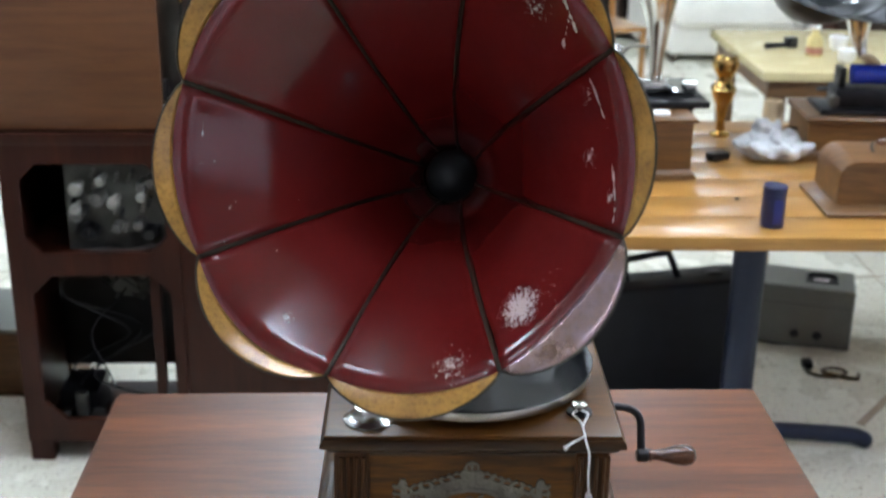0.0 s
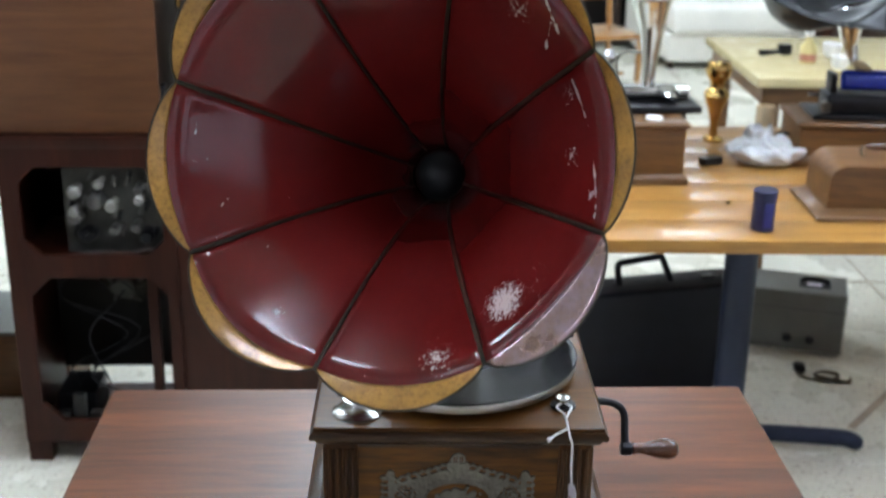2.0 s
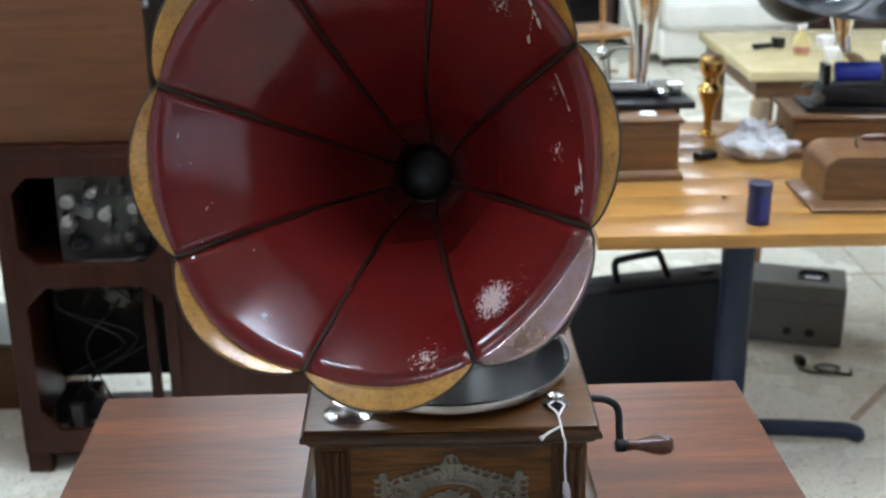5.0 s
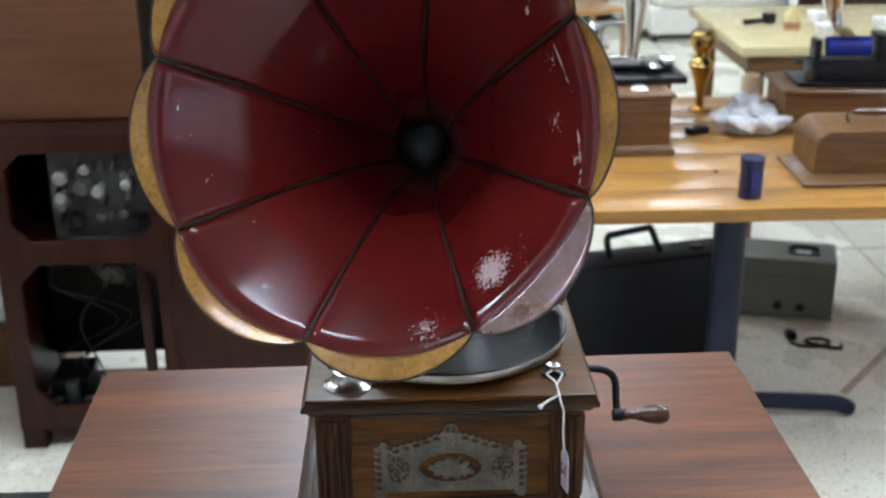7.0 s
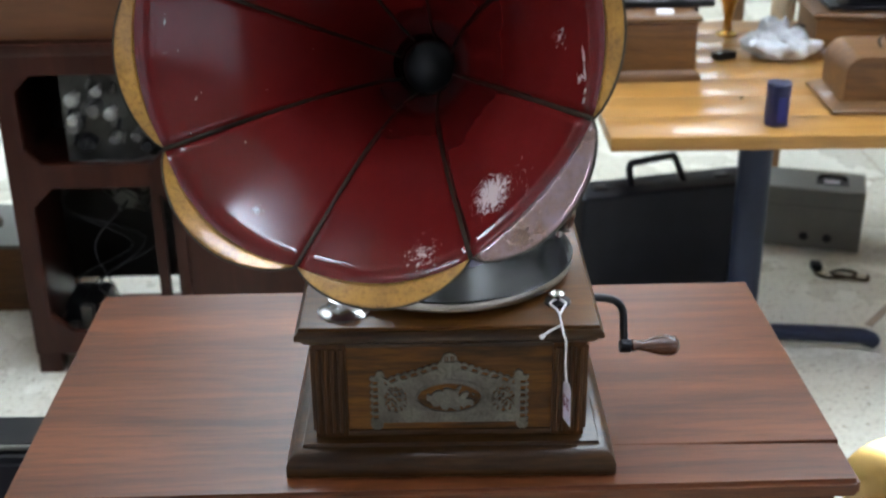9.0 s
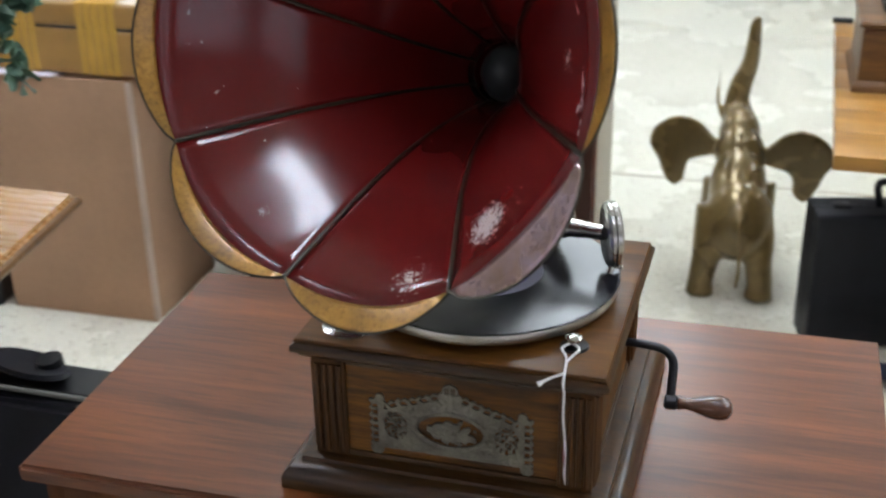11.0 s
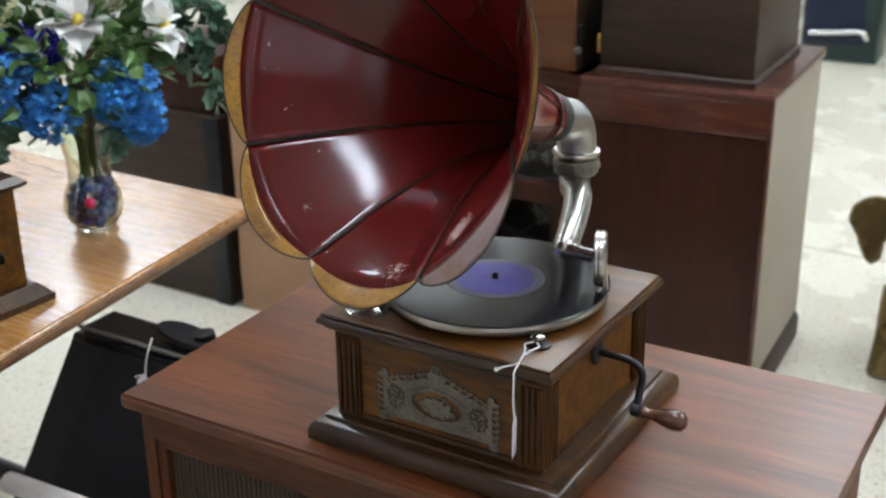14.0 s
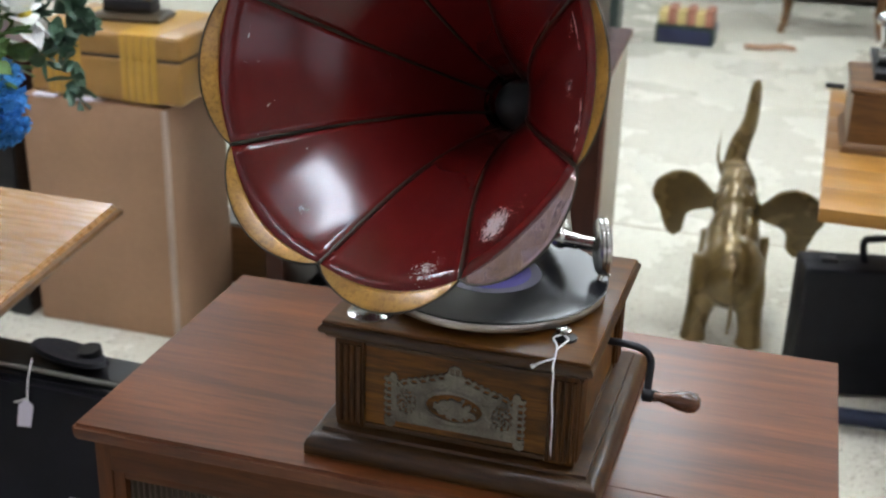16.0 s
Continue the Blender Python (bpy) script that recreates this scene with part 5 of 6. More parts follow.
def radio_console():
    t = thing("radio_console", -1.052, 1.56, 0, 1.5, "old mahogany radio console seen from its open back", "radio")
    W, D, H = 0.415, 0.36, 0.876
    mt = M["mahogany"]
    part("top", moulded(0, W, 0, D, [(0, H - 0.03), (0.006, H - 0.02), (0.006, H)]), mt, t)
    def frame_plate(z0, z1, hx0, hx1, hz0, hz1, c):
        bm = bmesh.new()
        outer = [(0.0, z0), (W, z0), (W, z1), (0.0, z1)]
        inner = [(hx0 + c, hz0), (hx1 - c, hz0), (hx1, hz0 + c), (hx1, hz1 - c), (hx1 - c, hz1), (hx0 + c, hz1), (hx0, hz1 - c), (hx0, hz0 + c)]
        pairs = [((0, 1), (0, 1)), ((1,), (1, 2)), ((1, 2), (2, 3)), ((2,), (3, 4)), ((2, 3), (4, 5)), ((3,), (5, 6)), ((3, 0), (6, 7)), ((0,), (7, 0))]
        for o, i in pairs:
            poly = [outer[k] for k in o] + [inner[k] for k in reversed(i)]
            prism(poly, 0.018, None, bm)
        return bm
    part("back_frame", frame_plate(0.545, H - 0.03, 0.045, W - 0.03, 0.575, 0.80, 0.04), mt, t)
    part("back_frame", frame_plate(0.06, 0.545, 0.05, W - 0.025, 0.12, 0.515, 0.05), mt, t)
    part("side_panel", block(0, 0.018, 0.0182, D, 0.06, H - 0.03, 0.002), mt, t)
    part("side_panel", block(W - 0.018, W, 0.0182, D, 0.06, H - 0.03, 0.002), mt, t)
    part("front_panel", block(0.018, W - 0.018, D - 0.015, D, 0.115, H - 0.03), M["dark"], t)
    part("shelf", block(0.018, W - 0.018, 0.0182, D - 0.015, 0.545, 0.56, 0.001), mt, t)
    for x in (0.03, W - 0.05):
        part("leg_block", block(x - 0.03 if x < 0.1 else x + 0.02 - 0.03, x + 0.03, 0.005, 0.06, 0, 0.06, 0.004), mt, t)
        part("leg_block", block(x - 0.03 if x < 0.1 else x + 0.02 - 0.03, x + 0.03, D - 0.06, D - 0.005, 0, 0.06, 0.004), mt, t)
    part("inner_post", block(W - 0.085, W - 0.06, 0.03, 0.055, 0.06, 0.545, 0.002), mt, t)
    # Works: a chassis with valves and cans above, loudspeaker and wires below.
    ch = part("chassis", block(0.135, 0.385, 0.06, 0.075, 0.563, 0.795, 0.003), M["chassis"], t, "dusty grey metal chassis on edge")
    rnd = random.Random(4)
    for i in range(9):
        x, z, h, r = 0.155 + 0.21 * rnd.random(), 0.60 + 0.17 * rnd.random(), 0.03 + 0.03 * rnd.random(), 0.011 + 0.009 * rnd.random()
        part("shield_can", lathe([(r, 0), (r, h * 0.85), (r * 0.8, h)], 14, pose(x, 0.06, z, 90)), M["tube_glass"] if i % 3 else M["iron"], ch)
    for x, z, r in ((0.175, 0.735, 0.017), (0.17, 0.685, 0.013), (0.262, 0.70, 0.015), (0.235, 0.755, 0.012), (0.33, 0.715, 0.012)):
        part("knob", lathe([(r * 0.6, 0), (r * 0.6, 0.04), (r, 0.043), (r, 0.058), (r * 0.7, 0.064)], 16, pose(x, 0.06, z, 90)), M["ivory_dusty"], ch)
    for i in range(16):
        x, z = 0.15 + 0.21 * rnd.random(), 0.58 + 0.19 * rnd.random()
        part("component", sweep([(x - 0.006, 0.05, z - 0.012), (x + 0.006 * rnd.random(), 0.048, z + 0.014)], 0.0055, 8), M["tube_glass"] if i % 2 else M["iron"], ch)
    part("bare_wire", sweep(curve_pts([(0.15, 0.03, 0.565), (0.22, 0.028, 0.575), (0.29, 0.03, 0.57), (0.345, 0.028, 0.584), (0.36, 0.03, 0.568)], 5), 0.004, 8), M["tube_glass"], ch)
    sp = part("loudspeaker", lathe([(0.03, -0.06), (0.034, -0.03), (0.05, -0.028), (0.062, 0.0), (0.072, 0.01), (0.072, 0.014)], 32, pose(0.235, 0.25, 0.42, -80)), M["chassis"], t, "round dusty metal loudspeaker")
    for i in range(6):
        a = i * math.pi / 3
        part("basket_rib", sweep([(0.235 + 0.035 * math.cos(a), 0.19, 0.42 + 0.035 * math.sin(a)), (0.235 + 0.068 * math.cos(a), 0.235, 0.42 + 0.068 * math.sin(a))], 0.005, 6), M["tube_glass"], sp)
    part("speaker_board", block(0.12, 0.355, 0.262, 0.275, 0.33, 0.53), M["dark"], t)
    for i in range(4):
        p = [(0.08 + 0.26 * rnd.random(), 0.08 + 0.15 * rnd.random(), z) for z in (0.53, 0.42, 0.32, 0.2, 0.1)]
        part("wire", sweep(curve_pts(p, 5), 0.0026, 6), M["iron"], t)
    part("power_pack", block(0.06, 0.16, 0.1, 0.24, 0.0625, 0.15, 0.005), M["iron"], t)
    part("bottom_board", block(0.018, W - 0.018, 0.0182, D - 0.015, 0.045, 0.06, 0.001), mt, t)
    for i in range(3):
        part("transformer", block(0.07 + 0.04 * i, 0.1 + 0.04 * i, 0.06, 0.09, 0.0625, 0.11 + 0.05 * (i % 2), 0.003), M["chassis"], t)
    return t


radio_console()


def brown_panel_box():
    t = thing("walnut_box", -1.12, 1.575, 0.8765, 1, "large plain walnut cabinet with brass catches, on the radio", "cabinet")
    W, D, H = 0.462, 0.33, 0.62
    part("back_panel", block(0, W, 0, 0.014, 0.004, H, 0.002), M["panel_brown"], t)
    part("carcass", block(0.004, W - 0.004, 0.0145, D, 0.0, H - 0.003, 0.003), M["dark_oak"], t)
    for z in (0.07, 0.34):
        part("catch", block(W, W + 0.012, 0.01, 0.04, z, z + 0.05, 0.003), M["iron"], t)
        part("catch_button", ball(W + 0.008, 0.004, z - 0.012, 0.01, seg=12), M["tube_glass"], t)
    return t


brown_panel_box()


# ---- left side: boxes and case ----
def cardboard_box():
    t = thing("cardboard_box", -1.76, 1.505, 0, 1, "tall plain brown cardboard box sealed with tape", "box")
    W, D, H = 0.445, 0.36, 0.685
    bm = block(0, W, 0, D, 0, H, 0.006)
    bmesh.ops.subdivide_edges(bm, edges=bm.edges[:], cuts=4, use_grid_fill=True)
    for v in bm.verts:
        v.co += Vector((noise.noise(v.co * 4), noise.noise(v.co * 4 + Vector((7, 0, 0))), 0)) * 0.006
    part("carton_shell", bm, M["card"], t)
    part("tape_strip", block(W - 0.008, W + 0.006, -0.007, 0.01, 0.01, H - 0.002, 0.003), M["tape"], t)
    part("tape_strip", block(W * 0.5 - 0.03, W * 0.5 + 0.03, -0.004, D + 0.004, H + 0.001, H + 0.003), M["tape"], t)
    for i, x in enumerate((0.08, 0.2)):
        part("torn_tape", block(x - 0.03, x + 0.035, -0.012, 0.04, H + 0.002 + 0.001 * i, H + 0.009, 0.002), M["paper"], t)
    return t


cardboard_box()


def striped_suitcase():
    t = thing("striped_suitcase", -1.725, 1.515, 0.696, 0, "tan suitcase with yellow woven stripes, on the cardboard box", "suitcase")
    W, D, H = 0.465, 0.33, 0.185
    part("lower_shell", block(0, W, 0, D, 0, 0.118, 0.012, 3), M["case_tan"], t)
    part("upper_shell", block(0, W, 0, D, 0.121, H, 0.012, 3), M["case_tan"], t)
    part("closing_edge", block(0.006, W - 0.006, 0.003, D - 0.003, 0.1165, 0.1225), M["iron"], t)
    for x0 in (0.055, 0.285):
        for i in range(5):
            x = x0 + i * 0.0225
            part("stripe", block(x, x + 0.0195, -0.0015, D + 0.0015, -0.0, H + 0.0015, 0.004), M["case_yellow"], t)
    part("handle", sweep(curve_pts([(W + 0.002, 0.1, 0.09), (W + 0.02, 0.11, 0.09), (W + 0.02, 0.2, 0.09), (W + 0.002, 0.21, 0.09)], 4), 0.007, 8), M["bronze_dark"], t)
    return t


striped_suitcase()
gad = thing("small_phonograph", -1.5, 1.69, 0.884, 8, "small black phonograph with a blue cylinder, on the suitcase", "phonograph")
part("foot_plate", moulded(-0.09, 0.09, -0.05, 0.05, [(0.012, 0), (0.012, 0.008), (0.0, 0.018), (-0.004, 0.02)]), M["bronze_dark"], gad)
part("machine_body", block(-0.07, 0.07, -0.035, 0.035, 0.02, 0.055, 0.006), M["iron"], gad)
part("wax_blank", lathe([(0.022, -0.055), (0.026, -0.053), (0.026, 0.053), (0.022, 0.055)], 28, pose(-0.01, 0, 0.085, 0, 90)), M["blue"], gad)
part("bracket", block(0.05, 0.065, -0.03, 0.03, 0.05, 0.115, 0.004), M["nickel"], gad)

low = thing("low_wooden_box", -1.40, 1.93, 0, 0, "low brown wooden box with a grey rim, on the floor", "box")
part("body", block(0, 0.36, 0, 0.3, 0, 0.195, 0.004), M["golden_oak"], low)
part("rim", moulded(0, 0.36, 0, 0.3, [(-0.002, 0.195), (0.006, 0.198), (0.006, 0.208), (-0.004, 0.21)]), M["grey"], low)
post = thing("bronze_shell_case", -1.335, 2.07, 0.2102, 0, "tall dark bronze cylinder stand on the low box", "stand")
part("shaft", lathe([(0.056, 0), (0.056, 0.01), (0.048, 0.02), (0.049, 0.37), (0.055, 0.405), (0.076, 0.43), (0.081, 0.447), (0.058, 0.452), (0.044, 0.41), (0.041, 0.2)], 28), M["bronze_dark"], post)
cab = thing("hanging_cable", -1.39, 1.95, 0.2102, 0, "dark cable looped beside the stand", "cable")
part("flex", sweep(curve_pts([(0.0, 0.02, 0.006), (0.0, 0.03, 0.15), (-0.02, 0.04, 0.33), (0.03, 0.045, 0.38), (0.1, 0.05, 0.385)], 6), 0.006, 8), M["black_plastic"], cab)

trunk = thing("dark_cabinet", -2.42, 1.5, 0, 0, "dark brown upright cabinet standing behind the table", "cabinet")
part("body", block(0, 0.62, 0, 0.4, 0, 0.62, 0.006), M["dark_oak"], trunk)
part("upper_case", block(0.02, 0.6, 0.02, 0.38, 0.622, 0.80, 0.006), M["mahogany"], trunk)
part("edge_strip", block(0.56, 0.622, -0.006, 0.01, 0.0, 0.62, 0.003), M["iron"], trunk)


# ---- left table with flowers ----
def left_table():
    t = thing("laminate_table", -0.912, 0.635, 0, 0, "honey-coloured glossy wooden table with a dark pedestal", "table")
    z = 0.78
    outline = [(0, 0), (-1.5, 0.02), (-1.5, -1.15), (0.155, -1.15)]
    bm = bmesh.new()
    lo = [bm.verts.new((x, y, z - 0.028)) for x, y in outline]
    hi = [bm.verts.new((x, y, z)) for x, y in outline]
    bm.faces.new(lo)
    bm.faces.new(hi[::-1])
    for i in range(4):
        bm.faces.new((lo[i], lo[(i + 1) % 4], hi[(i + 1) % 4], hi[i]))
    bmesh.ops.recalc_face_normals(bm, faces=bm.faces[:])
    bmesh.ops.bevel(bm, geom=bm.edges[:], offset=0.006, segments=3, affect="EDGES")
    part("tabletop", bm, M["maple"], t)
    part("edge_band", sweep([(0.002, 0.002, z - 0.016), (0.156, -1.15, z - 0.016)], 0.0085, 8), M["golden_oak"], t)
    for y in (-0.2, -0.95):
        part("pedestal", sweep([(-0.95, y, 0.03), (-0.95, y, z - 0.029)], 0.035, 16), M["iron"], t)
        part("foot", sweep([(-1.3, y, 0.025), (-0.6, y, 0.025)], 0.024, 12), M["iron"], t)
    return t


left_table()
LT = 0.7802


def leaf_bm(bm, m, L, w, n=5):
    """A pointed leaf with a folded midrib."""
    prev = None
    for i in range(n + 1):
        u = i / n
        h = w * math.sin(math.pi * u ** 0.8) if 0 < i < n else 0.0005
        row = [bm.verts.new(m @ Vector((x, u * L, z))) for x, z in ((-h, 0.25 * h), (0, -0.12 * L * u * u), (h, 0.25 * h))]
        if prev:
            bm.faces.new((prev[0], prev[1], row[1], row[0]))
            bm.faces.new((prev[1], prev[2], row[2], row[1]))
        prev = row


def aim(p, d, roll=0.0):
    return Matrix.Translation(p) @ Vector(d).to_track_quat("Y", "Z").to_matrix().to_4x4() @ pose(0, 0, 0, 0, roll, 0)


def bouquet():
    rnd = random.Random(11)
    t = thing("flower_vase", -1.078, 0.345, LT, 0, "glass vase of white, blue and violet silk flowers with ivy", "vase of flowers")
    shell = part("glass_shell", lathe([(0.036, 0), (0.042, 0.003), (0.036, 0.013), (0.050, 0.035), (0.057, 0.056), (0.053, 0.082), (0.041, 0.108), (0.040, 0.143), (0.050, 0.198), (0.068, 0.247), (0.0655, 0.247), (0.0475, 0.198), (0.0375, 0.143), (0.0385, 0.108), (0.0505, 0.082), (0.0545, 0.056), (0.0475, 0.035), (0.033, 0.02), (0.004, 0.018)], 40, close=False), M["vase_glass"], t, "clear curved glass vase")
    shell.visible_shadow = False
    bead_mats = [M["vase_blue"], M["vase_blue"], M["navy"], M["vase_blue"], M["bead_violet"]]
    for i in range(90):
        z = 0.030 + 0.070 * rnd.random()
        lim = 0.034 if z < 0.042 or z > 0.09 else 0.041
        a, r = i * 2.39996, lim * math.sqrt(0.45 + 0.55 * rnd.random())
        part("glass_bead", ball(r * math.cos(a), r * math.sin(a), z, 0.0115, seg=10), bead_mats[i % 5], t)
    part("glass_bead", ball(0.032, -0.036, 0.076, 0.011, seg=12), M["bead_red"], t, "red glass bead")

    def at(lat, z, fwd):
        """A place in the bunch: along, above and out of it towards the open side."""
        return Vector((lat * 0.671 + fwd * 0.742, lat * 0.742 - fwd * 0.671, z))

    heads = []
    # White lilies.
    for lat, z, fwd, s in ((0.012, 0.425, 0.1, 0.066), (0.15, 0.405, 0.07, 0.062), (-0.2, 0.42, 0.05, 0.06), (0.02, 0.52, 0.02, 0.06), (-0.09, 0.5, 0.0, 0.055)):
        p = at(lat, z, fwd)
        heads.append(p)
        d0 = (p - Vector((0, 0, 0.33))).normalized()
        bm = bmesh.new()
        b0 = d0.orthogonal().normalized()
        for i in range(9):
            a = i * 2 * math.pi / 9
            out = (math.cos(a) * b0 + math.sin(a) * d0.cross(b0)) + d0 * (0.25 if i % 2 else 0.55)
            leaf_bm(bm, aim(p, out, 0) @ pose(0, 0, 0, 0, math.degrees(a) * 0, 0), s * (1.15 if i % 2 else 0.95), s * 0.42, 6)
        fl = part("lily", bm, M["petal_white"], t, "white lily")
        part("lily_heart", ball(*(p + d0 * 0.012), 0.012, seg=12), M["petal_yellow"], fl)
    # Hydrangea heads of many small four-petalled florets.
    for lat, z, fwd, r, mt, n in ((-0.1, 0.315, 0.09, 0.058, "petal_blue", 120), (0.08, 0.295, 0.1, 0.058, "petal_blue", 120), (-0.05, 0.27, 0.11, 0.045, "petal_blue", 80), (0.095, 0.245, 0.09, 0.045, "petal_blue", 80), (-0.175, 0.4, 0.05, 0.055, "petal_violet", 90), (-0.19, 0.24, 0.06, 0.06, "petal_blue", 100),
                     (-0.14, 0.475, 0.05, 0.055, "petal_cream", 110), (0.075, 0.5, 0.05, 0.055, "petal_cream", 110), (-0.24, 0.33, 0.0, 0.06, "petal_blue", 90), (-0.05, 0.55, -0.02, 0.05, "petal_violet", 80), (-0.07, 0.36, 0.02, 0.05, "petal_violet", 70)):
        p = at(lat, z, fwd)
        heads.append(p)
        bm = bmesh.new()
        for i in range(n):
            d = Vector((rnd.gauss(0, 1), rnd.gauss(0, 1), rnd.gauss(0, 1))).normalized()
            q = p + d * r * (0.8 + 0.3 * rnd.random())
            b = d.orthogonal().normalized()
            for k in range(4):
                a = k * math.pi / 2 + rnd.random() * 0.4
                out = math.cos(a) * b + math.sin(a) * d.cross(b) + 0.3 * d
                leaf_bm(bm, aim(q, out, 0), 0.017, 0.0085, 2)
        part("hydrangea", bm, M[mt], t, kind="stuff")
    for p in heads:
        q = Vector(p)
        part("stem", sweep(curve_pts([(rnd.uniform(-0.02, 0.02), rnd.uniform(-0.02, 0.02), 0.115), (q.x * 0.15, q.y * 0.15, 0.23), q * 0.75 + Vector((0, 0, 0.05)), q], 5), 0.0024, 6), M["stem"], t)
    # Leaves through the bunch and trailing ivy.
    bm = bmesh.new()
    for i in range(420):
        d = Vector((rnd.gauss(0, 1), rnd.gauss(0, 1), rnd.gauss(0.1, 0.7))).normalized()
        q = Vector((-0.02, -0.01, 0.36)) + Vector((d.x * 0.19, d.y * 0.19, d.z * 0.15)) * (0.4 + 0.6 * rnd.random())
        leaf_bm(bm, aim(q, d + Vector((rnd.gauss(0, 0.5), rnd.gauss(0, 0.5), rnd.gauss(0, 0.5))), rnd.uniform(0, 360)), rnd.uniform(0.03, 0.06), rnd.uniform(0.009, 0.018))
    part("leaves", bm, M["leaf"], t, kind="stuff")
    bm = bmesh.new()
    for st, en in (((0.12, 0.45, 0.0), (0.25, 0.24, 0.02)), ((0.1, 0.48, -0.05), (0.21, 0.3, -0.03)), ((0.1, 0.5, -0.08), (0.26, 0.46, -0.05)), ((0.15, 0.42, -0.04), (0.28, 0.36, 0.0)), ((-0.1, 0.3, 0.08), (-0.22, 0.15, 0.12)), ((0.0, 0.3, 0.08), (0.05, 0.2, 0.12))):
        start, end = tuple(at(*st)), tuple(at(*en))
        line = curve_pts([start, tuple((Vector(start) + Vector(end)) / 2 + Vector((0.02, 0.02, 0.03))), end], 8)
        sweep(line, 0.0016, 5, bm)
        for q in line[1:]:
            for k in range(4):
                leaf_bm(bm, aim(q, (rnd.gauss(0, 1), rnd.gauss(0, 1), rnd.gauss(-0.2, 0.6)), rnd.uniform(0, 360)), rnd.uniform(0.028, 0.046), rnd.uniform(0.011, 0.019))
    part("trailing_ivy", bm, M["leaf_dark"], t, kind="stuff")
    return t


bouquet()

lb = thing("oak_phonograph_base", -1.03, -0.03, LT, -3, "small dark oak phonograph base with a black knob, on the table", "phonograph base")
part("plinth", moulded(-0.1, 0.1, -0.1, 0.1, [(0.02, 0), (0.02, 0.012), (0.004, 0.028), (0.0, 0.032)]), M["oak_dark"], lb)
part("body", block(-0.09, 0.09, -0.09, 0.09, 0.032, 0.2, 0.002), M["oak"], lb)
part("lid", moulded(-0.095, 0.095, -0.095, 0.095, [(0.0, 0.2), (0.01, 0.206), (0.012, 0.212), (0.0, 0.222)]), M["oak_dark"], lb)
part("knob", sweep([(0.09, 0.03, 0.1), (0.11, 0.028, 0.1), (0.116, 0.027, 0.1)], [0.005, 0.012, 0.009], 14), M["iron"], lb)


# ---- near left: black plastic case with raised lid ----
def black_crate():
    """A tapered upright case: the front slopes out towards the floor."""
    t = thing("black_wedge_case", 0, 0, 0, 0, "black plastic wedge-shaped case on the floor with paper tags", "case")
    def wedge(x0t, x1t, x0b, x1b, yf_t, yf_b, yb, zt, bev):
        bm = bmesh.new()
        lo = [bm.verts.new(p) for p in ((x0b, yf_b, 0), (x1b, yf_b, 0), (x1b, yb, 0), (x0b, yb, 0))]
        hi = [bm.verts.new(p) for p in ((x0t, yf_t, zt), (x1t, yf_t, zt), (x1t, yb, zt), (x0t, yb, zt))]
        bm.faces.new(lo[::-1])
        bm.faces.new(hi)
        for i in range(4):
            bm.faces.new((lo[i], lo[(i + 1) % 4], hi[(i + 1) % 4], hi[i]))
        bmesh.ops.bevel(bm, geom=bm.edges[:], offset=bev, segments=4, affect="EDGES")
        return bm
    part("shell", wedge(-1.04, -0.52, -1.24, -0.52, 0.215, -0.0, 0.33, 0.64, 0.022), M["black_plastic"], t)
    part("front_panel", wedge(-0.945, -0.53, -1.14, -0.53, 0.205, -0.018, 0.23, 0.632, 0.008), M["black_vinyl"], t)
    part("top_trim", sweep([(-1.02, 0.222, 0.643), (-0.53, 0.222, 0.643)], 0.004, 8), M["grey"], t)
    part("front_ledge", sweep([(-1.04, 0.03, 0.40), (-0.56, 0.03, 0.42)], 0.02, 14), M["white"], t, "white plastic bar")
    flap = part("oval_pad", lathe([(0.0, 0.0), (0.085, 0.002), (0.098, 0.012), (0.09, 0.022), (0.0, 0.02)], 40, pose(-0.79, 0.268, 0.65, -4, 3, -8) @ Matrix.Diagonal((0.8, 0.36, 0.6, 1)), close=False), M["black_vinyl"], t)
    part("pad_stem", sweep([(-0.75, 0.28, 0.62), (-0.755, 0.275, 0.67)], 0.02, 12), M["black_plastic"], t)
    q = Vector((-0.824, 0.215, 0.668))
    part("tag_string", sweep(curve_pts([q, q + Vector((0.004, -0.022, -0.03)), q + Vector((0.006, -0.032, -0.062))], 5), 0.0014, 6), M["white"], t)
    part("string_end", sweep([q + Vector((0.006, -0.03, -0.058)), q + Vector((-0.016, -0.035, -0.066))], 0.0018, 6), M["white"], t)
    part("paper_tag", prism([(-0.011, -0.045), (0.011, -0.045), (0.012, -0.008), (0.004, 0), (-0.004, 0), (-0.012, -0.008)], 0.001, Matrix.Translation(q + Vector((0.006, -0.034, -0.06))) @ pose(0, 0, 0, -10, 8, 20)), M["paper"], t)
    slope = math.degrees(math.atan2(0.223, 0.632))
    part("paper_sheet", block(-0.035, 0.035, -0.0012, 0.0, -0.03, 0.03, m=pose(-0.69, 0.132, 0.44, -slope)), M["paper"], t)
    part("square_label", block(-0.028, 0.028, -0.0012, 0.0, -0.02, 0.02, m=pose(-0.72, 0.093, 0.33, -slope, 14)), M["paper"], t)
    part("round_sticker", lathe([(0.024, 0), (0.024, 0.0012)], 28, pose(-0.725, 0.076, 0.283, 90 - slope)), M["red_sticker"], t)
    return t


black_crate()

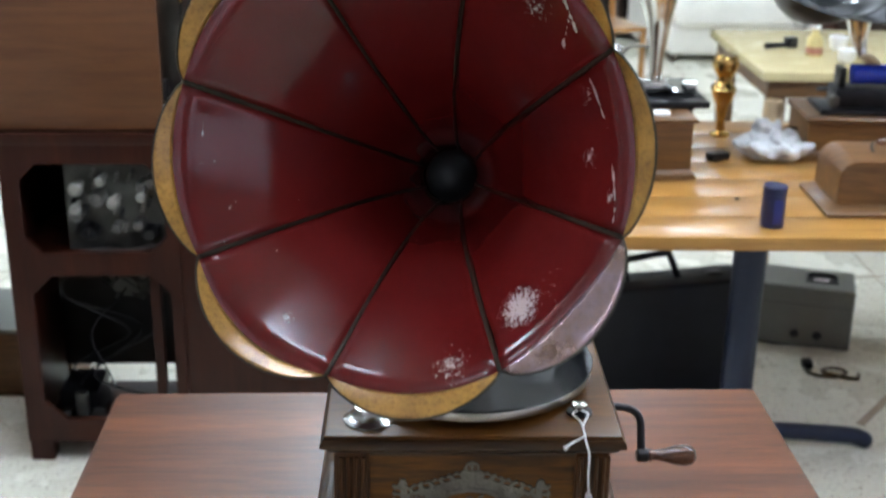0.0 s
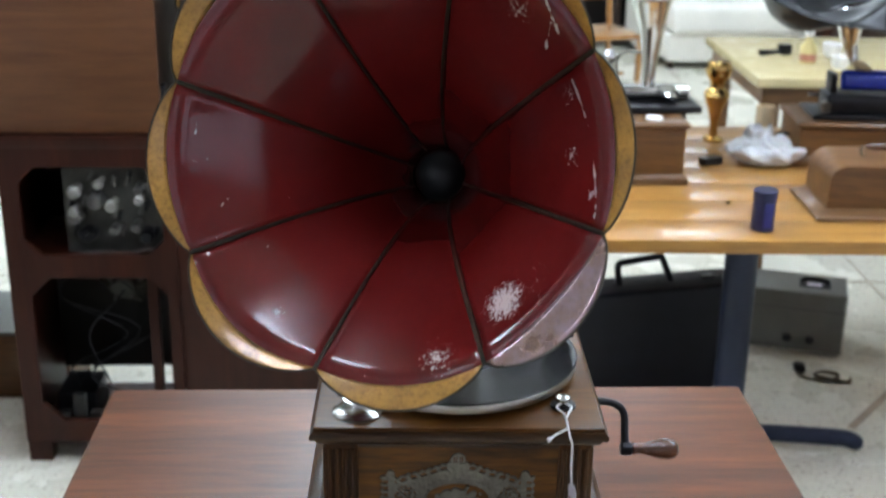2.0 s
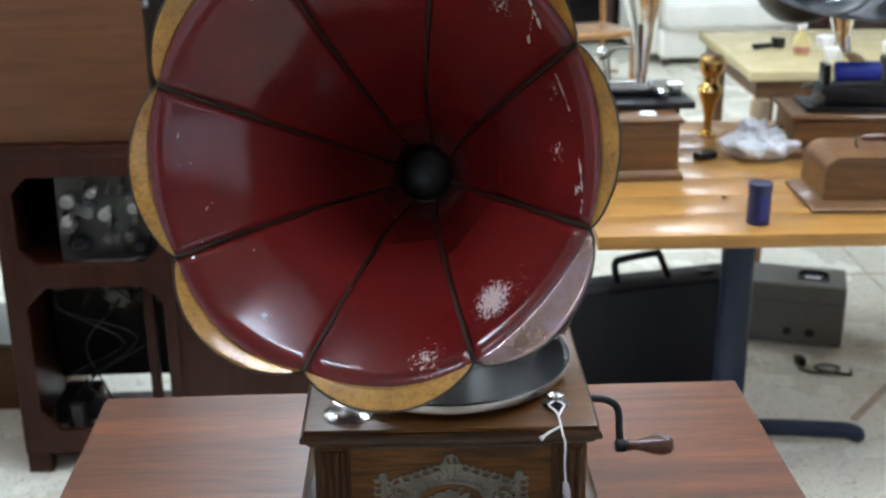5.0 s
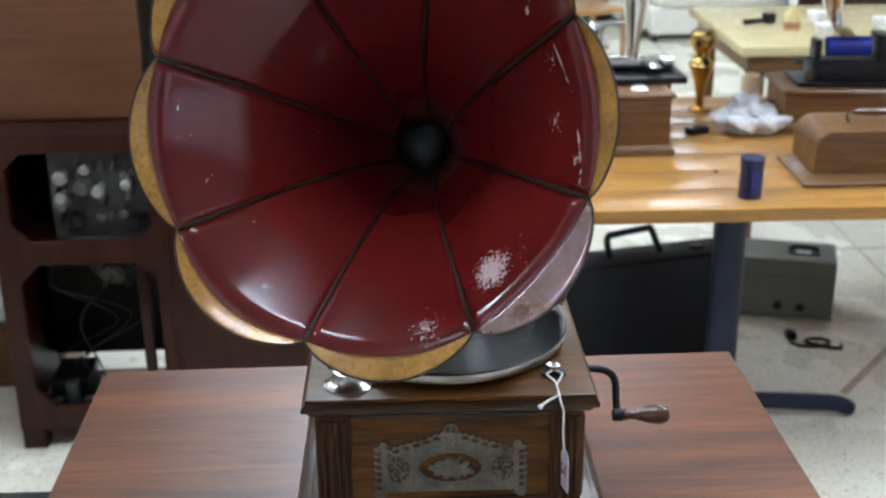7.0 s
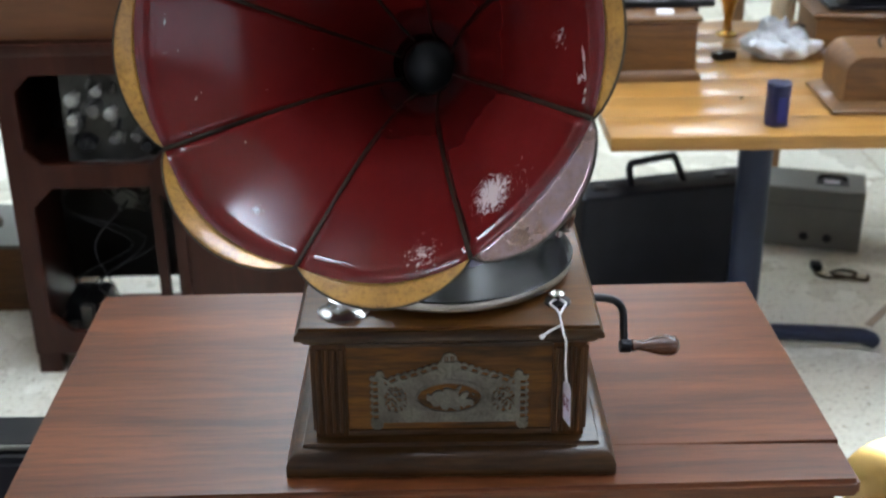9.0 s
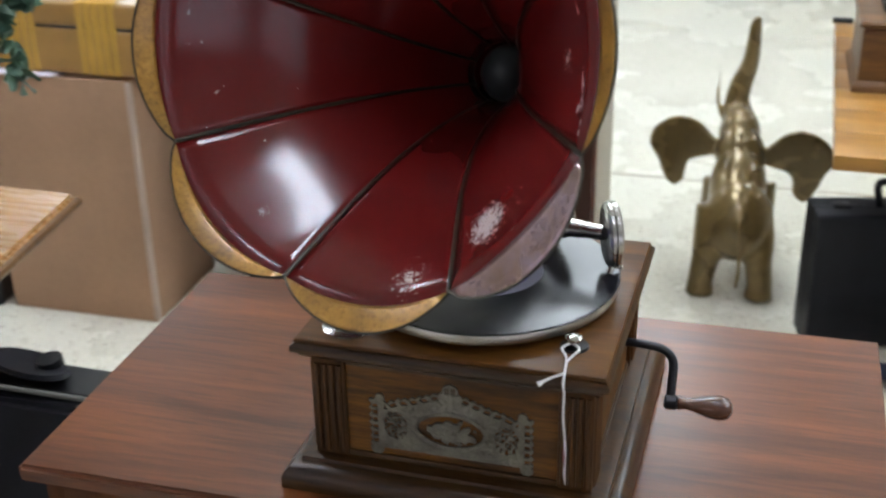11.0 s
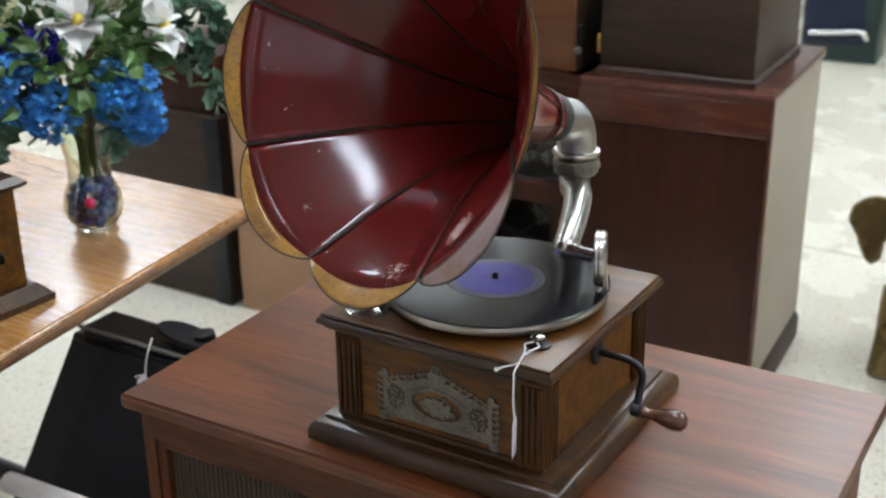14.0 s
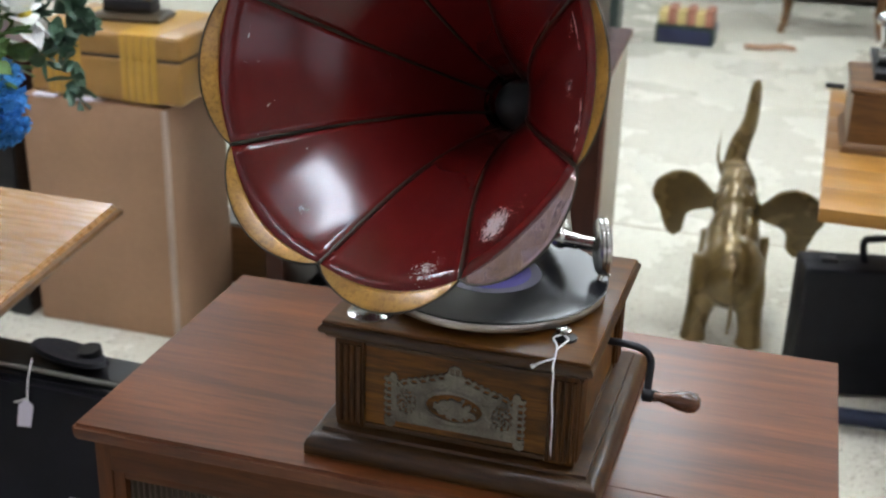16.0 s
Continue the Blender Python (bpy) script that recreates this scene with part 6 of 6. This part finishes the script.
# Brass bell standing beside the cabinet.
bb = thing("brass_horn", 0.635, 0.0, 0, 0, "polished brass flared horn standing beside the cabinet", "horn")
hn = part("bell", lathe([(0.02, 0.0), (0.022, 0.2), (0.03, 0.42), (0.05, 0.56), (0.085, 0.64), (0.13, 0.68), (0.15, 0.69), (0.15, 0.694), (0.128, 0.686), (0.08, 0.646), (0.045, 0.56), (0.024, 0.42)], 48, close=False), M["brass"], bb)
part("foot_weight", lathe([(0.09, 0), (0.09, 0.012), (0.03, 0.03), (0.022, 0.05)], 32), M["iron"], bb)


# ---- far side of the room ----
def far_table():
    t = thing("tan_table", 1.155, 2.98, 0, 0, "tan wooden table with cluttered top", "table")
    part("apron", block(0.03, 1.57, 0.03, 0.82, 0.64, 0.7045), M["golden_oak"], t)
    part("tabletop", block(0, 1.6, 0, 0.85, 0.705, 0.74, 0.006), M["sheen_wood"], t)
    for x in (0.07, 1.53):
        for y in (0.07, 0.78):
            part("leg", block(x - 0.03, x + 0.03, y - 0.03, y + 0.03, 0, 0.64, 0.004), M["golden_oak"], t)
    return t


far_table()
for i, (x, y, kind) in enumerate([(1.42, 3.28, "bottle"), (1.33, 3.42, "tool"), (1.55, 3.4, "jar"), (1.5, 3.15, "jar"), (1.75, 3.25, "jar"), (1.9, 3.3, "bottle"), (2.1, 3.2, "jar")]):
    if kind == "bottle":
        t = thing("oil_bottle", x, y, 0.7403, 0, "small yellow and red oil bottle on the far table", "bottle")
        part("body", lathe([(0.028, 0), (0.03, 0.004), (0.03, 0.06), (0.012, 0.085), (0.012, 0.1)], 20), M["yellow_print"], t)
        part("band", lathe([(0.0305, 0.008), (0.0305, 0.034)], 20, close=False), M["red_print"], t)
        part("cap", lathe([(0.016, 0.1), (0.016, 0.12), (0.01, 0.124)], 16), M["white"], t)
    elif kind == "jar":
        t = thing("white_cup", x, y, 0.7403, 0, "small pale china cup on the far table", "cup")
        part("bowl", lathe([(0.02, 0), (0.03, 0.012), (0.035, 0.05), (0.032, 0.05), (0.027, 0.014), (0.004, 0.008)], 20), M["white"], t)
    else:
        t = thing("hand_tool", x, y, 0.7403, 20, "dark hand tool lying on the far table", "tool")
        part("shaft", sweep([(-0.06, 0, 0.012), (0.05, 0, 0.012)], [0.012, 0.006], 10), M["iron"], t)
        part("head", block(0.03, 0.07, -0.02, 0.02, 0.0, 0.04, 0.005), M["iron"], t)


def armchair():
    t = thing("white_armchair", 2.0, 7.2, 0, 3, "white upholstered armchair with a thick loose cushion", "armchair")
    part("base", block(-0.42, 0.42, -0.4, 0.4, 0.05, 0.235, 0.02, 3), M["sofa"], t)
    part("seat_cushion", block(-0.4, 0.4, -0.46, 0.22, 0.237, 0.44, 0.06, 4), M["sofa"], t)
    part("back_cushion", block(-0.38, 0.38, 0.12, 0.34, 0.42, 0.95, 0.08, 4, pose(0, 0.0, 0, -6)), M["sofa"], t)
    for x0, x1 in ((-0.54, -0.405), (0.405, 0.54)):
        part("arm", block(x0, x1, -0.3, 0.42, 0.05, 0.58, 0.06, 4), M["sofa"], t)
    part("back", block(-0.5, 0.5, 0.34, 0.46, 0.2, 0.98, 0.05, 3), M["sofa"], t)
    for x in (-0.38, 0.38):
        for y in (-0.35, 0.38):
            part("foot", lathe([(0.02, 0), (0.03, 0.05)], 12, Matrix.Translation((x, y, 0))), M["dark_oak"], t)
    return t


armchair()
lc = thing("low_cabinet", 2.62, 6.6, 0, 0, "low dark brown cabinet standing beside the armchair", "cabinet")
part("body", block(0, 1.3, 0, 0.45, 0.05, 0.62, 0.004), M["mahogany"], lc)
part("top", block(-0.02, 1.32, -0.02, 0.47, 0.621, 0.645, 0.006), M["dark_oak"], lc)
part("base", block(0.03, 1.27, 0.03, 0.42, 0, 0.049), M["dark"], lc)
for x in (0.02, 0.66):
    dr = part("door", block(x, x + 0.62, -0.014, -0.001, 0.08, 0.6, 0.003), M["dark_oak"], lc)
    part("knob", ball(x + (0.57 if x < 0.3 else 0.05), -0.024, 0.36, 0.012, seg=12), M["brass"], dr)


def pale_chair(x, y, rz):
    t = thing("pale_wood_chair", x, y, 0, rz, "pale beech ladder-back wooden chair", "chair")
    part("seat", block(-0.21, 0.21, -0.2, 0.2, 0.43, 0.455, 0.008), M["maple"], t)
    for sx in (-0.19, 0.19):
        part("back_post", sweep([(sx, 0.19, 0), (sx, 0.19, 0.45), (sx, 0.24, 0.95)], 0.018, 10), M["maple"], t)
        part("leg", sweep([(sx, -0.17, 0), (sx, -0.17, 0.43)], 0.018, 10), M["maple"], t)
    for z in (0.62, 0.76, 0.9):
        part("back_rail", block(-0.18, 0.18, 0.2 + (z - 0.45) * 0.1 - 0.008, 0.2 + (z - 0.45) * 0.1 + 0.008, z - 0.025, z + 0.025, 0.004), M["maple"], t)
    part("stretcher", sweep([(-0.19, 0.0, 0.2), (0.19, 0.0, 0.2)], 0.011, 8), M["maple"], t)
    return t


pale_chair(0.95, 5.6, 20)

# Low dark shelving along the far wall, with boxes.
sh = thing("low_shelving", -2.6, 7.6, 0, 0, "low dark shelf unit along the far wall", "shelf")
part("top_board", block(0, 5.0, 0, 0.4, 0.42, 0.45, 0.003), M["dark_oak"], sh)
part("bottom_board", block(0, 5.0, 0, 0.4, 0.04, 0.07, 0.003), M["dark_oak"], sh)
part("back_board", block(0, 5.0, 0.4, 0.42, 0.0, 0.45), M["dark"], sh)
for i in range(6):
    part("upright", block(i * 0.994, i * 0.994 + 0.03, 0, 0.4, 0.07, 0.42, 0.002), M["dark_oak"], sh)
sw = thing("printed_carton", -0.44, 5.93, 0, 0, "printed carton of orange and yellow goods on the floor", "carton")
part("tray", block(-0.17, 0.17, 0, 0.22, 0, 0.11, 0.004), M["green_dark"], sw)
part("printed_front", block(-0.15, 0.15, -0.004, 0.0, 0.012, 0.09), M["navy"], sw)
for i in range(6):
    part("packet", block(-0.16 + i * 0.054, -0.112 + i * 0.054, 0.02, 0.18, 0.11, 0.19 + 0.02 * (i % 2), 0.006), M["red_print"] if i % 2 else M["yellow_print"], sw)
gm = thing("green_machine", -1.02, 5.76, 0, 4, "dark green machine case with a chrome handle", "machine")
part("case", block(-0.21, 0.21, 0, 0.3, 0, 0.5, 0.012), M["green_dark"], gm)
part("front_panel", block(-0.19, 0.13, -0.004, -0.0005, 0.1, 0.48, 0.002), M["steel_blue"], gm)
part("chrome_handle", sweep(curve_pts([(-0.16, -0.03, 0.16), (0.02, -0.05, 0.18), (0.12, -0.06, 0.19), (0.15, -0.05, 0.16), (0.15, -0.01, 0.13)], 5), 0.016, 12), M["silver_blue"], gm)
ft = thing("side_table", 0.35, 6.5, 0, 0, "brown wooden side table with curved legs", "table")
part("tabletop", block(-0.3, 0.35, 0, 0.45, 0.5, 0.53, 0.006), M["golden_oak"], ft)
part("apron", block(-0.27, 0.32, 0.02, 0.43, 0.36, 0.5, 0.004), M["golden_oak"], ft)
for x in (-0.26, 0.31):
    for y in (0.03, 0.42):
        part("leg", sweep(curve_pts([(x, y, 0.38), (x * 1.02, y, 0.25), (x * 0.96, y, 0.1), (x * 1.05, y, 0.0)], 4), 0.022, 10), M["golden_oak"], ft)
shoe = thing("leather_scrap", 0.05, 6.0, 0, 0, "pale brown scrap lying on the floor", "scrap")
part("fold", sweep(curve_pts([(-0.14, 0, 0.015), (-0.04, -0.03, 0.02), (0.06, 0.02, 0.025), (0.14, 0.05, 0.012)], 4), [0.018] * 13, 8, flat=0.5), M["card"], shoe)

# Curtain on the far wall.
cu = thing("curtain", -1.4, 8.3, 0.0, 0, "grey-lilac pleated curtain on the far wall", "curtain")
bm = bmesh.new()
rows = [[bm.verts.new((x * 0.02, 0.04 * math.sin(x * 0.9) + 0.01 * math.sin(x * 2.3), z)) for x in range(90)] for z in (0, 1.0, 2.4)]
for a, b in zip(rows, rows[1:]):
    for i in range(89):
        bm.faces.new((a[i], a[i + 1], b[i + 1], b[i]))
thicken(part("cloth", bm, M["curtain"], cu), 0.004, 0)
